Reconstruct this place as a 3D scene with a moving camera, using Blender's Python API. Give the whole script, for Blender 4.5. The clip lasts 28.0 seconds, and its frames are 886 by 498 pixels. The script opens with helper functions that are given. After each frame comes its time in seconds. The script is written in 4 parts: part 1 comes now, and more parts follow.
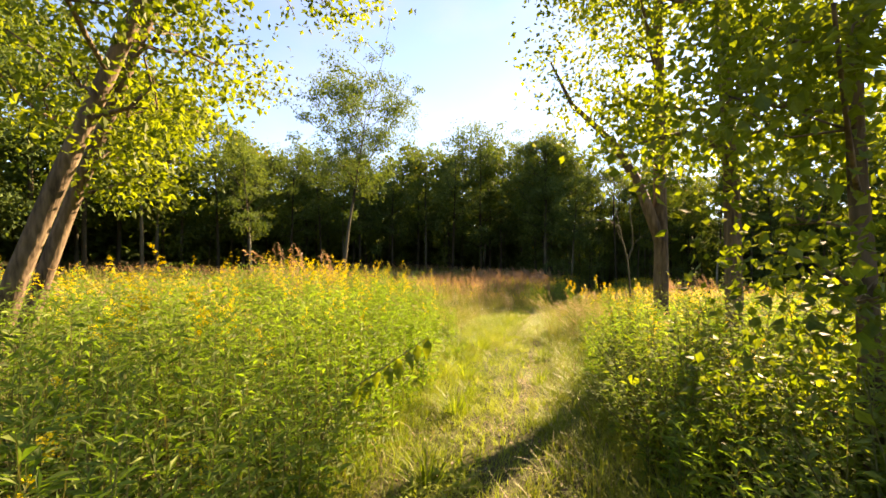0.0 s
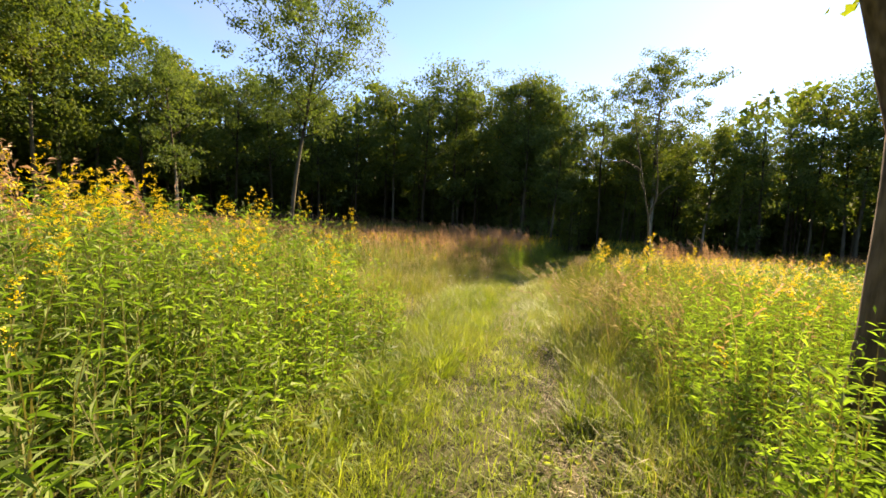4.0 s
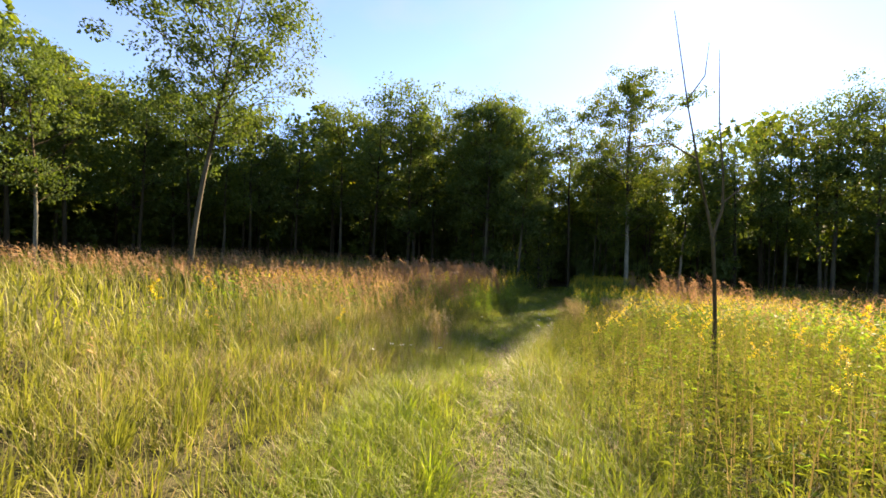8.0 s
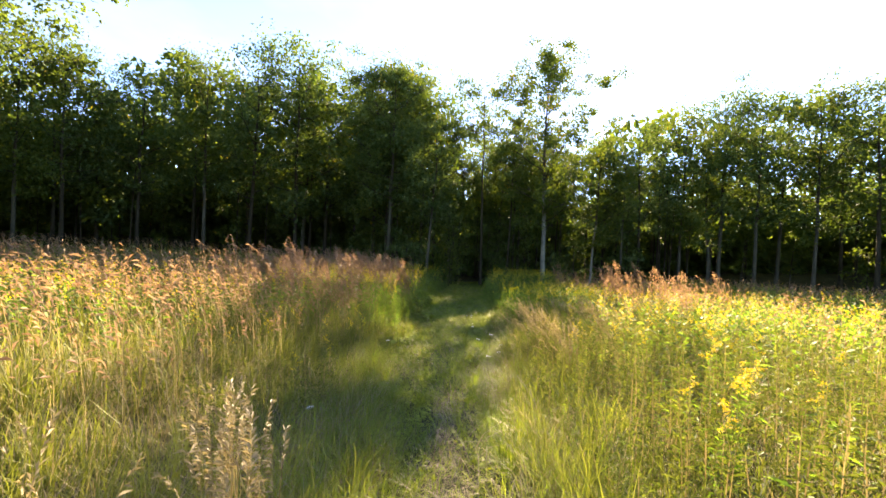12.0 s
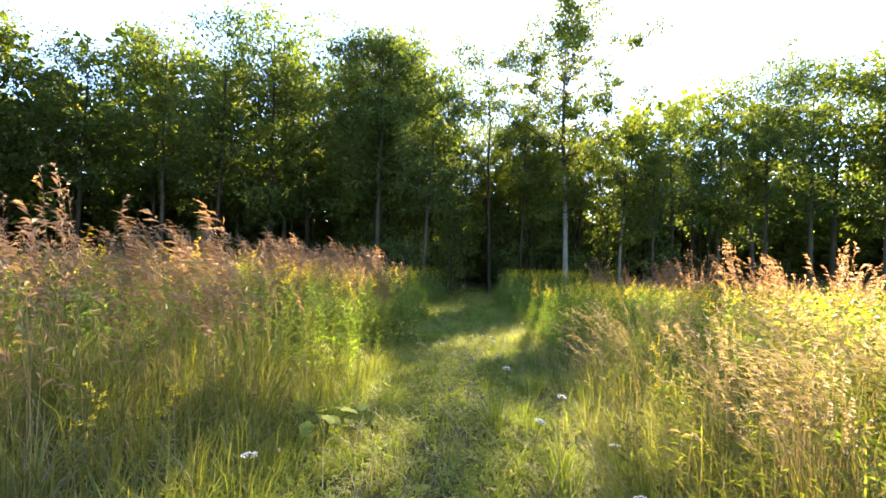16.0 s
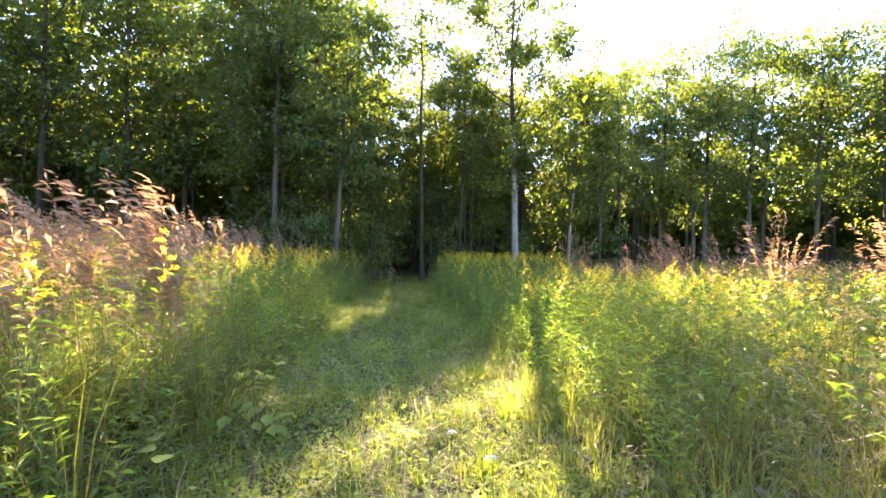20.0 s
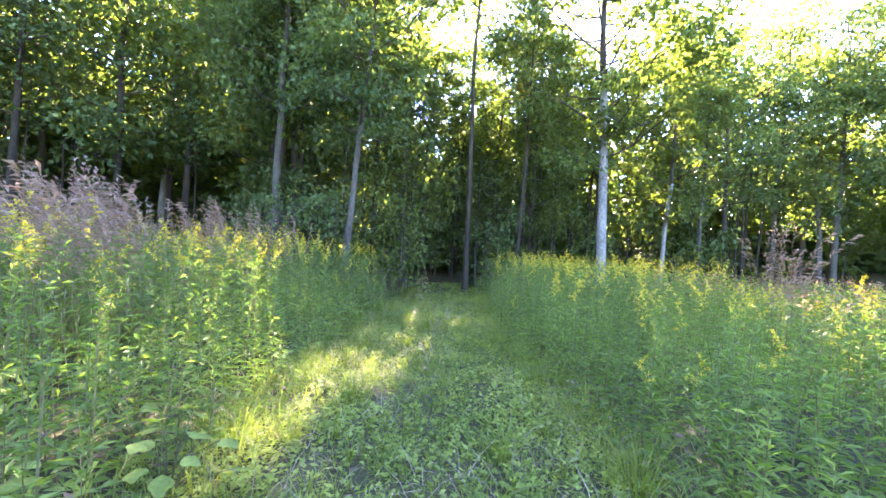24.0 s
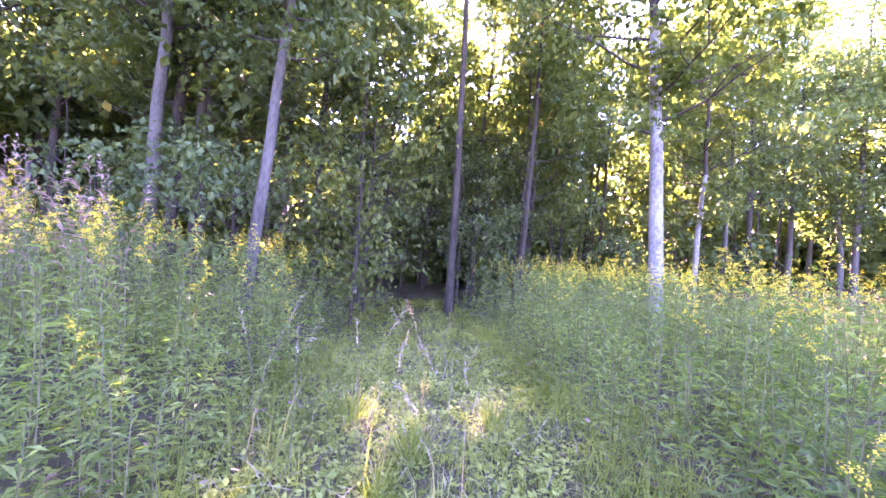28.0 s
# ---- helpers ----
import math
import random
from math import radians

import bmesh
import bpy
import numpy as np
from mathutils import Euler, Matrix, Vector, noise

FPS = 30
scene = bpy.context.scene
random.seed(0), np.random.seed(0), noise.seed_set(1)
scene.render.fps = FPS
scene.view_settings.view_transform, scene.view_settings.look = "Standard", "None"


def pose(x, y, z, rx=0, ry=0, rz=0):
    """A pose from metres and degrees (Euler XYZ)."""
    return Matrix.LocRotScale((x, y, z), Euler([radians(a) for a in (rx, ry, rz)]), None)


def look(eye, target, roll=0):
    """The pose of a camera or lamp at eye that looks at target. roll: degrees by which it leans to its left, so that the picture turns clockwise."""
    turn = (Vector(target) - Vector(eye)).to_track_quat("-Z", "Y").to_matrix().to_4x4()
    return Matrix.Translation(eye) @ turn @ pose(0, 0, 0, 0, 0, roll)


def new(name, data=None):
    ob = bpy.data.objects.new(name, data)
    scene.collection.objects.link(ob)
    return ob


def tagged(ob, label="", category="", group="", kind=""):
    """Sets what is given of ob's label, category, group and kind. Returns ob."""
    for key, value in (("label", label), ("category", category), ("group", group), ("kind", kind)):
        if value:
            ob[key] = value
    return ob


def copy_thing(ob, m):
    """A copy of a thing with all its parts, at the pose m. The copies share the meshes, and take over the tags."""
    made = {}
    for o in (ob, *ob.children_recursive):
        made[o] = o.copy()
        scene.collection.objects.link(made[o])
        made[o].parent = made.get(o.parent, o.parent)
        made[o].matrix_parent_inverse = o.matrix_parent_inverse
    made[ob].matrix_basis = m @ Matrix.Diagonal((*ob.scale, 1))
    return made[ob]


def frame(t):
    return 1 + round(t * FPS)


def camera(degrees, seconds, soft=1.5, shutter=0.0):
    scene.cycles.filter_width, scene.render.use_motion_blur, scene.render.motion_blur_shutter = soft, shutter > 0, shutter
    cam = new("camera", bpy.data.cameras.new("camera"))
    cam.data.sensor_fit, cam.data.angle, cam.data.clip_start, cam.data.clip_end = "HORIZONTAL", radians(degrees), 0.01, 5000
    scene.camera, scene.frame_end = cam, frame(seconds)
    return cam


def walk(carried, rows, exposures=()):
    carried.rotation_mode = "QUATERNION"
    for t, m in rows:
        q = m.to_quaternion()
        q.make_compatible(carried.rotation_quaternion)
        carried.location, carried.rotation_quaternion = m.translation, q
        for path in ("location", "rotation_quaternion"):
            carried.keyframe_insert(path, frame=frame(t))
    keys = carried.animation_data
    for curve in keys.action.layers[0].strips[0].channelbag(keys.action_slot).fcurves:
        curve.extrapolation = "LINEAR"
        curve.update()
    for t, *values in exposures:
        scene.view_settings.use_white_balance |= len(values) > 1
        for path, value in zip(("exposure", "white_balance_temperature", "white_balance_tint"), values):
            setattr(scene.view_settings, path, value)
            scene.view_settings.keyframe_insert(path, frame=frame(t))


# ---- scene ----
cam = camera(95.0, 28.0, soft=1.6)
PATH = [
    (0.00, (0.000, 0.000, 1.500), (0.000, 10.000, 1.500), 0.00),
    (0.50, (0.027, 0.594, 1.446), (0.585, 10.578, 1.446), -1.90),
    (1.00, (0.081, 1.161, 1.392), (1.141, 11.103, 1.217), -0.90),
    (1.50, (0.108, 1.701, 1.284), (1.498, 11.602, 1.075), -0.30),
    (2.00, (0.162, 2.241, 1.176), (1.858, 12.094, 0.984), -1.70),
    (2.50, (0.216, 2.754, 1.041), (1.569, 12.651, 0.570), -0.30),
    (4.50, (0.567, 5.076, 1.122), (1.168, 15.001, 0.060), 2.51),
    (5.00, (0.675, 5.751, 1.095), (1.173, 15.680, 0.016), 2.51),
    (5.50, (0.783, 6.399, 1.014), (1.580, 16.353, 0.473), 1.40),
    (6.00, (0.999, 6.912, 1.041), (2.146, 16.845, 1.198), 1.00),
    (6.50, (1.134, 7.614, 0.933), (2.030, 17.558, 0.375), 2.70),
    (7.00, (1.296, 8.397, 0.879), (3.245, 18.204, 0.705), 2.40),
    (7.50, (1.404, 9.018, 0.825), (1.977, 18.984, 0.232), 1.50),
    (8.00, (1.566, 9.747, 0.798), (3.203, 19.611, 0.676), 2.00),
    (8.50, (1.755, 10.449, 0.663), (2.327, 20.349, -0.624), 1.61),
    (9.00, (1.890, 11.070, 0.663), (2.520, 21.041, 0.244), 0.40),
    (9.50, (2.025, 11.718, 0.636), (2.881, 21.653, -0.114), -1.00),
    (10.00, (2.187, 12.420, 0.609), (3.973, 22.250, 0.190), -0.10),
    (10.50, (2.376, 13.041, 0.582), (5.115, 22.647, 0.112), 4.61),
    (11.00, (2.484, 13.743, 0.528), (5.771, 23.185, 0.319), 4.40),
    (11.50, (2.646, 14.391, 0.501), (6.351, 23.678, 0.362), 3.50),
    (13.50, (3.699, 17.037, -0.093), (8.008, 26.054, -0.442), 1.20),
    (14.00, (3.942, 17.658, -0.147), (8.118, 26.724, -0.757), 2.20),
    (14.50, (4.266, 18.252, -0.201), (7.860, 27.565, -0.793), 3.41),
    (15.00, (4.563, 18.873, -0.255), (7.900, 28.297, -0.499), 4.00),
    (15.50, (4.860, 19.440, -0.309), (8.067, 28.909, -0.535), 4.90),
    (16.00, (5.103, 19.980, -0.363), (9.041, 29.172, -0.293), 1.40),
    (16.50, (5.319, 20.601, -0.417), (9.728, 29.575, -0.260), 2.20),
    (17.00, (5.535, 21.222, -0.471), (10.377, 29.954, 0.087), 1.60),
    (17.50, (5.832, 21.870, -0.498), (11.742, 29.895, 0.320), 2.81),
    (18.00, (6.102, 22.437, -0.525), (11.883, 30.592, -0.246), 2.40),
    (18.50, (6.372, 23.031, -0.552), (11.790, 31.435, -0.674), 1.00),
    (19.00, (6.696, 23.571, -0.579), (12.022, 32.023, -1.015), -1.90),
    (19.50, (6.993, 24.138, -0.660), (12.524, 32.466, -0.887), -0.40),
    (20.00, (7.452, 24.813, -0.714), (12.988, 33.137, -0.941), 1.20),
    (20.50, (7.749, 25.380, -0.741), (13.530, 33.539, -0.828), 2.00),
    (22.50, (9.038, 27.928, -0.872), (14.291, 36.425, -1.336), 5.85),
    (23.00, (9.367, 28.556, -0.919), (14.011, 37.373, -1.753), 5.34),
    (23.50, (9.691, 29.174, -0.973), (14.591, 37.879, -1.414), 4.92),
    (24.00, (10.010, 29.784, -1.025), (14.770, 38.577, -1.207), 3.61),
    (24.50, (10.305, 30.383, -1.076), (15.373, 39.000, -0.814), 2.63),
    (25.00, (10.597, 30.964, -1.128), (15.577, 39.604, -0.387), 1.55),
    (25.50, (10.891, 31.529, -1.179), (16.258, 39.950, -0.640), 1.94),
    (26.00, (11.162, 32.084, -1.232), (17.055, 40.134, -0.550), 3.17),
    (26.50, (11.380, 32.650, -1.284), (16.469, 41.255, -1.056), 4.64),
    (27.00, (11.599, 33.233, -1.326), (17.116, 41.572, -1.175), 4.46),
    (27.50, (11.867, 33.823, -1.333), (17.223, 42.265, -1.578), 5.44),
    (28.00, (12.084, 34.468, -1.310), (17.683, 42.753, -1.208), 4.59),
]
walk(cam, [(t, look(eye, target, roll)) for t, eye, target, roll in PATH],
     [(0.0, 2.6, 11000, 21), (1.0, 2.35, 9700, 17), (2.0, 2.15, 8900, 17), (5.0, 2.25, 8900, 19), (8.0, 2.35, 8600, 20), (11.5, 2.9, 8400, 20), (14.0, 3.45, 8600, 21), (17.0, 3.8, 8000, 23),
      (20.5, 4.7, 7700, 36), (23.0, 5.45, 6800, 37), (25.0, 5.7, 6400, 44), (26.0, 5.88, 6350, 56), (27.0, 5.9, 6700, 54), (28.0, 6.42, 6350, 92)])

# ---- light ----
SUN_AZ, SUN_EL = 41.3, 28.6          # degrees to the right of +y, above the horizon
world = bpy.data.worlds.new("sky")
scene.world = world
world.use_nodes = True
wn, wl = world.node_tree.nodes, world.node_tree.links
wn.clear()
sky = wn.new("ShaderNodeTexSky")
sky.sky_type = 'NISHITA'
sky.sun_disc = False
sky.sun_elevation, sky.sun_rotation = radians(SUN_EL), radians(SUN_AZ)
sky.altitude, sky.air_density, sky.dust_density, sky.ozone_density = 200.0, 0.9, 0.08, 3.0
coord = wn.new("ShaderNodeTexCoord")
stretch = wn.new("ShaderNodeMapping")
stretch.inputs["Scale"].default_value = (1.6, 1.0, 3.2)
stretch.inputs["Rotation"].default_value = (0.1, 0.3, 0.6)
wisp = wn.new("ShaderNodeTexNoise")
wisp.inputs["Scale"].default_value, wisp.inputs["Detail"].default_value = 1.7, 6.0
wisp.inputs["Roughness"].default_value = 0.55
wramp = wn.new("ShaderNodeValToRGB")
wramp.color_ramp.elements[0].position, wramp.color_ramp.elements[1].position = 0.46, 0.74
cloud = wn.new("ShaderNodeMixRGB")
cloud.inputs["Color2"].default_value = (2.0, 2.2, 2.6, 1.0)
half = wn.new("ShaderNodeMath")
half.operation = 'MULTIPLY_ADD'                 # a thin high veil everywhere, thicker in the wisps
half.inputs[1].default_value, half.inputs[2].default_value = 0.34, 0.05
back = wn.new("ShaderNodeBackground")
back.inputs["Strength"].default_value = 0.078
wout = wn.new("ShaderNodeOutputWorld")
wl.new(coord.outputs["Generated"], stretch.inputs["Vector"])
wl.new(stretch.outputs["Vector"], wisp.inputs["Vector"])
wl.new(wisp.outputs["Fac"], wramp.inputs["Fac"])
wl.new(wramp.outputs["Color"], half.inputs[0])
wl.new(half.outputs[0], cloud.inputs["Fac"])
blue = wn.new("ShaderNodeMixRGB")
blue.blend_type = 'MULTIPLY'
blue.inputs["Fac"].default_value = 1.0
blue.inputs["Color2"].default_value = (0.70, 0.88, 1.12, 1.0)
wl.new(sky.outputs["Color"], blue.inputs["Color1"])
wl.new(blue.outputs["Color"], cloud.inputs["Color1"])
wl.new(cloud.outputs["Color"], back.inputs["Color"])
wl.new(back.outputs["Background"], wout.inputs["Surface"])

sun_data = bpy.data.lights.new("sun", 'SUN')
sun_data.energy, sun_data.angle, sun_data.color = 4.8, radians(0.6), (1.0, 0.90, 0.74)
sun = new("sun", sun_data)
sun_way = Vector((math.sin(radians(SUN_AZ)) * math.cos(radians(SUN_EL)), math.cos(radians(SUN_AZ)) * math.cos(radians(SUN_EL)), math.sin(radians(SUN_EL))))
sun.matrix_world = look(sun_way * 80, (0, 0, 0))


# ---- materials ----
def leafy(name, dark, light, through_light=0.5, rough=0.55, gloss=0.25, blotch=6.0, hue=None, shine=(1.9, 1.7, 0.75)):
    """Thin plant tissue: colour varies from piece to piece and over larger patches, light shines through it."""
    m = bpy.data.materials.new(name)
    m.use_nodes = True
    n, l = m.node_tree.nodes, m.node_tree.links
    n.clear()
    geo = n.new("ShaderNodeNewGeometry")
    tc = n.new("ShaderNodeTexCoord")
    patch = n.new("ShaderNodeTexNoise")
    patch.inputs["Scale"].default_value, patch.inputs["Detail"].default_value = blotch / 10, 3.0
    l.new(tc.outputs["Object"], patch.inputs["Vector"])
    both = n.new("ShaderNodeMath")
    both.operation = 'MULTIPLY_ADD'
    both.inputs[1].default_value = 0.44
    l.new(geo.outputs["Random Per Island"], both.inputs[0])
    scaled = n.new("ShaderNodeMath")
    scaled.operation = 'MULTIPLY_ADD'
    scaled.inputs[1].default_value, scaled.inputs[2].default_value = 3.2, -1.32
    clump = n.new("ShaderNodeTexNoise")              # clumps of half a metre inside the larger patches
    clump.inputs["Scale"].default_value, clump.inputs["Detail"].default_value = blotch * 0.75, 2.0
    l.new(tc.outputs["Object"], clump.inputs["Vector"])
    blend = n.new("ShaderNodeMixRGB")
    blend.inputs["Fac"].default_value = 0.5
    l.new(patch.outputs["Fac"], blend.inputs["Color1"])
    l.new(clump.outputs["Fac"], blend.inputs["Color2"])
    l.new(blend.outputs["Color"], scaled.inputs[0])
    l.new(scaled.outputs[0], both.inputs[2])
    ramp = n.new("ShaderNodeValToRGB")
    e = ramp.color_ramp.elements
    e[0].color, e[1].color = (*dark, 1), (*light, 1)
    e[0].position, e[1].position = 0.1, 0.95
    if hue:
        x = ramp.color_ramp.elements.new(0.985)
        x.color = (*hue, 1)
    l.new(both.outputs[0], ramp.inputs["Fac"])
    vein = n.new("ShaderNodeTexNoise")
    vein.inputs["Scale"].default_value = 40.0
    l.new(tc.outputs["Object"], vein.inputs["Vector"])
    fleck = n.new("ShaderNodeMixRGB")
    fleck.blend_type = 'OVERLAY'
    fleck.inputs["Fac"].default_value = 0.5
    l.new(ramp.outputs["Color"], fleck.inputs["Color1"])
    l.new(vein.outputs["Fac"], fleck.inputs["Color2"])
    front = n.new("ShaderNodeBsdfPrincipled")
    front.inputs["Roughness"].default_value = rough
    front.inputs["Specular IOR Level"].default_value = gloss
    l.new(fleck.outputs["Color"], front.inputs["Base Color"])
    glow = n.new("ShaderNodeBsdfTranslucent")
    warm = n.new("ShaderNodeMixRGB")
    warm.blend_type = 'MULTIPLY'
    warm.inputs["Fac"].default_value = 1.0
    warm.inputs["Color2"].default_value = (*shine, 1)
    l.new(fleck.outputs["Color"], warm.inputs["Color1"])
    l.new(warm.outputs["Color"], glow.inputs["Color"])
    mix = n.new("ShaderNodeMixShader")
    mix.inputs["Fac"].default_value = through_light
    l.new(front.outputs["BSDF"], mix.inputs[1])
    l.new(glow.outputs["BSDF"], mix.inputs[2])
    out = n.new("ShaderNodeOutputMaterial")
    l.new(mix.outputs["Shader"], out.inputs["Surface"])
    return m


def solid(name, dark, light, scale=4.0, rough=0.85, bump=0.4, stretch_z=1.0, fine=60.0):
    """Bark, soil and the like: two scales of colour and a bump."""
    m = bpy.data.materials.new(name)
    m.use_nodes = True
    n, l = m.node_tree.nodes, m.node_tree.links
    p = n["Principled BSDF"]
    p.inputs["Roughness"].default_value = rough
    p.inputs["Specular IOR Level"].default_value = 0.2
    tc = n.new("ShaderNodeTexCoord")
    mp = n.new("ShaderNodeMapping")
    mp.inputs["Scale"].default_value = (1, 1, stretch_z)
    l.new(tc.outputs["Object"], mp.inputs["Vector"])
    a = n.new("ShaderNodeTexNoise")
    a.inputs["Scale"].default_value, a.inputs["Detail"].default_value = scale, 5.0
    b = n.new("ShaderNodeTexNoise")
    b.inputs["Scale"].default_value, b.inputs["Detail"].default_value = fine, 4.0
    l.new(mp.outputs["Vector"], a.inputs["Vector"])
    l.new(mp.outputs["Vector"], b.inputs["Vector"])
    add = n.new("ShaderNodeMath")
    add.operation = 'MULTIPLY_ADD'
    add.inputs[1].default_value = 0.5
    l.new(b.outputs["Fac"], add.inputs[0])
    hal = n.new("ShaderNodeMath")
    hal.operation = 'MULTIPLY'
    hal.inputs[1].default_value = 0.5
    l.new(a.outputs["Fac"], hal.inputs[0])
    l.new(hal.outputs[0], add.inputs[2])
    ramp = n.new("ShaderNodeValToRGB")
    e = ramp.color_ramp.elements
    e[0].position, e[1].position = 0.36, 0.64
    e[0].color, e[1].color = (*dark, 1), (*light, 1)
    l.new(add.outputs[0], ramp.inputs["Fac"])
    l.new(ramp.outputs["Color"], p.inputs["Base Color"])
    bp = n.new("ShaderNodeBump")
    bp.inputs["Strength"].default_value = bump
    bp.inputs["Distance"].default_value = 0.03
    l.new(add.outputs[0], bp.inputs["Height"])
    l.new(bp.outputs["Normal"], p.inputs["Normal"])
    return m


M_SOIL = solid("meadow_soil", (0.030, 0.030, 0.010), (0.080, 0.074, 0.028), 0.9, 0.95, 0.8, fine=14.0)
M_BARK = solid("grey_brown_bark", (0.024, 0.019, 0.010), (0.078, 0.062, 0.033), 3.0, 0.9, 1.0, 0.2, 30.0)
M_BROWN = solid("brown_ridged_bark", (0.055, 0.038, 0.024), (0.20, 0.145, 0.095), 3.0, 0.9, 1.0, 0.2, 24.0)
M_PALE = solid("pale_grey_bark", (0.105, 0.100, 0.068), (0.31, 0.295, 0.205), 2.0, 0.85, 0.6, 0.6, 18.0)
M_DEAD = solid("weathered_dead_wood", (0.045, 0.040, 0.024), (0.130, 0.115, 0.070), 3.0, 0.9, 0.7, 0.3, 30.0)
M_WOODS = leafy("forest_leaf", (0.046, 0.082, 0.026), (0.122, 0.175, 0.054), 0.36, rough=0.7, gloss=0.10, blotch=2.5, shine=(1.75, 1.7, 0.6))
M_WOODS2 = leafy("yellowish_forest_leaf", (0.055, 0.090, 0.018), (0.145, 0.180, 0.038), 0.38, rough=0.7, gloss=0.10, blotch=2.5, hue=(0.30, 0.22, 0.03), shine=(1.4, 1.45, 0.6))
M_NEAR = leafy("sunlit_maple_leaf", (0.06, 0.10, 0.014), (0.16, 0.21, 0.034), 0.55, blotch=4)
M_GRASS = leafy("meadow_grass_blade", (0.080, 0.100, 0.018), (0.27, 0.27, 0.062), 0.42, blotch=3.0, shine=(1.3, 1.38, 0.75))
M_LUSH = leafy("lush_grass_blade", (0.092, 0.140, 0.018), (0.26, 0.30, 0.048), 0.48, blotch=3.0, shine=(1.4, 1.5, 0.75))
M_STRAW = leafy("dry_straw_blade", (0.18, 0.145, 0.075), (0.40, 0.335, 0.19), 0.32, blotch=5.0, shine=(1.4, 1.3, 0.9))
M_STALK = leafy("tan_grass_stalk", (0.13, 0.11, 0.05), (0.28, 0.23, 0.12), 0.3, blotch=5.0, shine=(1.2, 1.1, 0.8))
M_RED = leafy("reddish_seed_head", (0.21, 0.125, 0.070), (0.42, 0.290, 0.165), 0.4, blotch=5.0, shine=(1.3, 1.15, 0.95))
M_ROD = leafy("goldenrod_leaf", (0.060, 0.102, 0.020), (0.215, 0.278, 0.068), 0.5, rough=0.6, gloss=0.2, blotch=5.0, shine=(1.3, 1.65, 0.55))
M_OLIVE = leafy("yellowing_forb_leaf", (0.060, 0.078, 0.018), (0.205, 0.222, 0.054), 0.42, rough=0.6, gloss=0.2, blotch=6.0, shine=(1.2, 1.3, 0.5))
M_GOLD = leafy("goldenrod_bloom", (0.48, 0.37, 0.015), (0.74, 0.60, 0.035), 0.35, blotch=8.0, shine=(1.2, 1.15, 0.8))
M_STEM = leafy("green_stem", (0.075, 0.085, 0.025), (0.15, 0.15, 0.06), 0.2)
M_SHRUB = leafy("shrub_leaf", (0.055, 0.095, 0.024), (0.18, 0.24, 0.060), 0.44, rough=0.8, gloss=0.08, blotch=5.0)
M_BROAD = leafy("broad_soft_leaf", (0.10, 0.155, 0.030), (0.27, 0.335, 0.078), 0.46, rough=0.75, gloss=0.08, blotch=6.0)
M_WHITE = leafy("white_petal", (0.65, 0.65, 0.60), (0.85, 0.85, 0.80), 0.3, shine=(1, 1, 1))
M_LITTER = leafy("leaf_litter", (0.08, 0.055, 0.03), (0.22, 0.15, 0.08), 0.2, shine=(1, 1, 1))

# ---- plan ----
TRAIL = np.array([(0.0, -9.0), (0.05, 0.0), (0.2, 2.5), (0.75, 5.3), (1.5, 8.4), (2.45, 12.4), (2.95, 14.4), (3.9, 17.0),
                  (5.2, 20.0), (6.2, 22.4), (7.8, 25.4), (9.15, 27.9), (10.8, 31.0), (12.55, 34.8), (14.4, 38.0), (16.2, 41.0), (19.0, 47.0)])
RISE_Y = [-300, -20, 0, 5, 10, 15, 20, 25, 30, 35, 42, 60, 400]
RISE_Z = [0.3, 0.2, -0.08, -0.42, -0.75, -1.20, -1.80, -2.20, -2.50, -2.75, -2.95, -3.0, -3.2]
rng = np.random.default_rng(7)


def trail_side(x, y):
    """Signed distance from the trail's middle, right of it positive, and how far along the trail in y."""
    return (x - np.interp(y, TRAIL[:, 1], TRAIL[:, 0])) * np.interp(y, [0, 14, 22, 60], [0.98, 0.93, 0.87, 0.87])


def bumps(x, y, s, k=0.0):
    return (np.sin(x * s + 1.3 + k) * np.cos(y * s * 1.13 + 0.7 * k) + 0.6 * np.sin(x * s * 2.3 - y * s * 1.7 + 2.1 * k)) / 1.6


def ground_z(x, y):
    x, y = np.asarray(x, float), np.asarray(y, float)
    u = trail_side(x, y)
    left = np.clip(-u - 1.5, 0, None)
    z = np.interp(y, RISE_Y, RISE_Z) + 1.9 * (1 - np.exp(-left / 14.0)) * np.clip((y - 2) / 10, 0, 1)
    far = np.hypot(x - 10.0, y - 22.0)               # wooded slopes rise beyond the meadow
    z = z + np.clip(far - 43.0, 0, 50) * 0.20
    return z + 0.05 * bumps(x, y, 0.9) + 0.02 * bumps(x, y, 3.1, 2)


def tri_mesh(name, V, F, mats, smooth=False, mat_index=None):
    V, F = np.ascontiguousarray(V, np.float32).reshape(-1, 3), np.ascontiguousarray(F, np.int32).reshape(-1, 3)
    me = bpy.data.meshes.new(name)
    me.vertices.add(len(V))
    me.vertices.foreach_set("co", V.ravel())
    me.loops.add(len(F) * 3)
    me.loops.foreach_set("vertex_index", F.ravel())
    me.polygons.add(len(F))
    me.polygons.foreach_set("loop_start", np.arange(0, len(F) * 3, 3, dtype=np.int32))
    me.polygons.foreach_set("use_smooth", np.full(len(F), smooth))
    for m in (mats if isinstance(mats, (list, tuple)) else [mats]):
        me.materials.append(m)
    if mat_index is not None:
        me.polygons.foreach_set("material_index", np.ascontiguousarray(mat_index, np.int32))
    me.update()
    return me


def part(name, me, parent, label=""):
    ob = new(name, me)
    ob.parent = parent
    return tagged(ob, label)


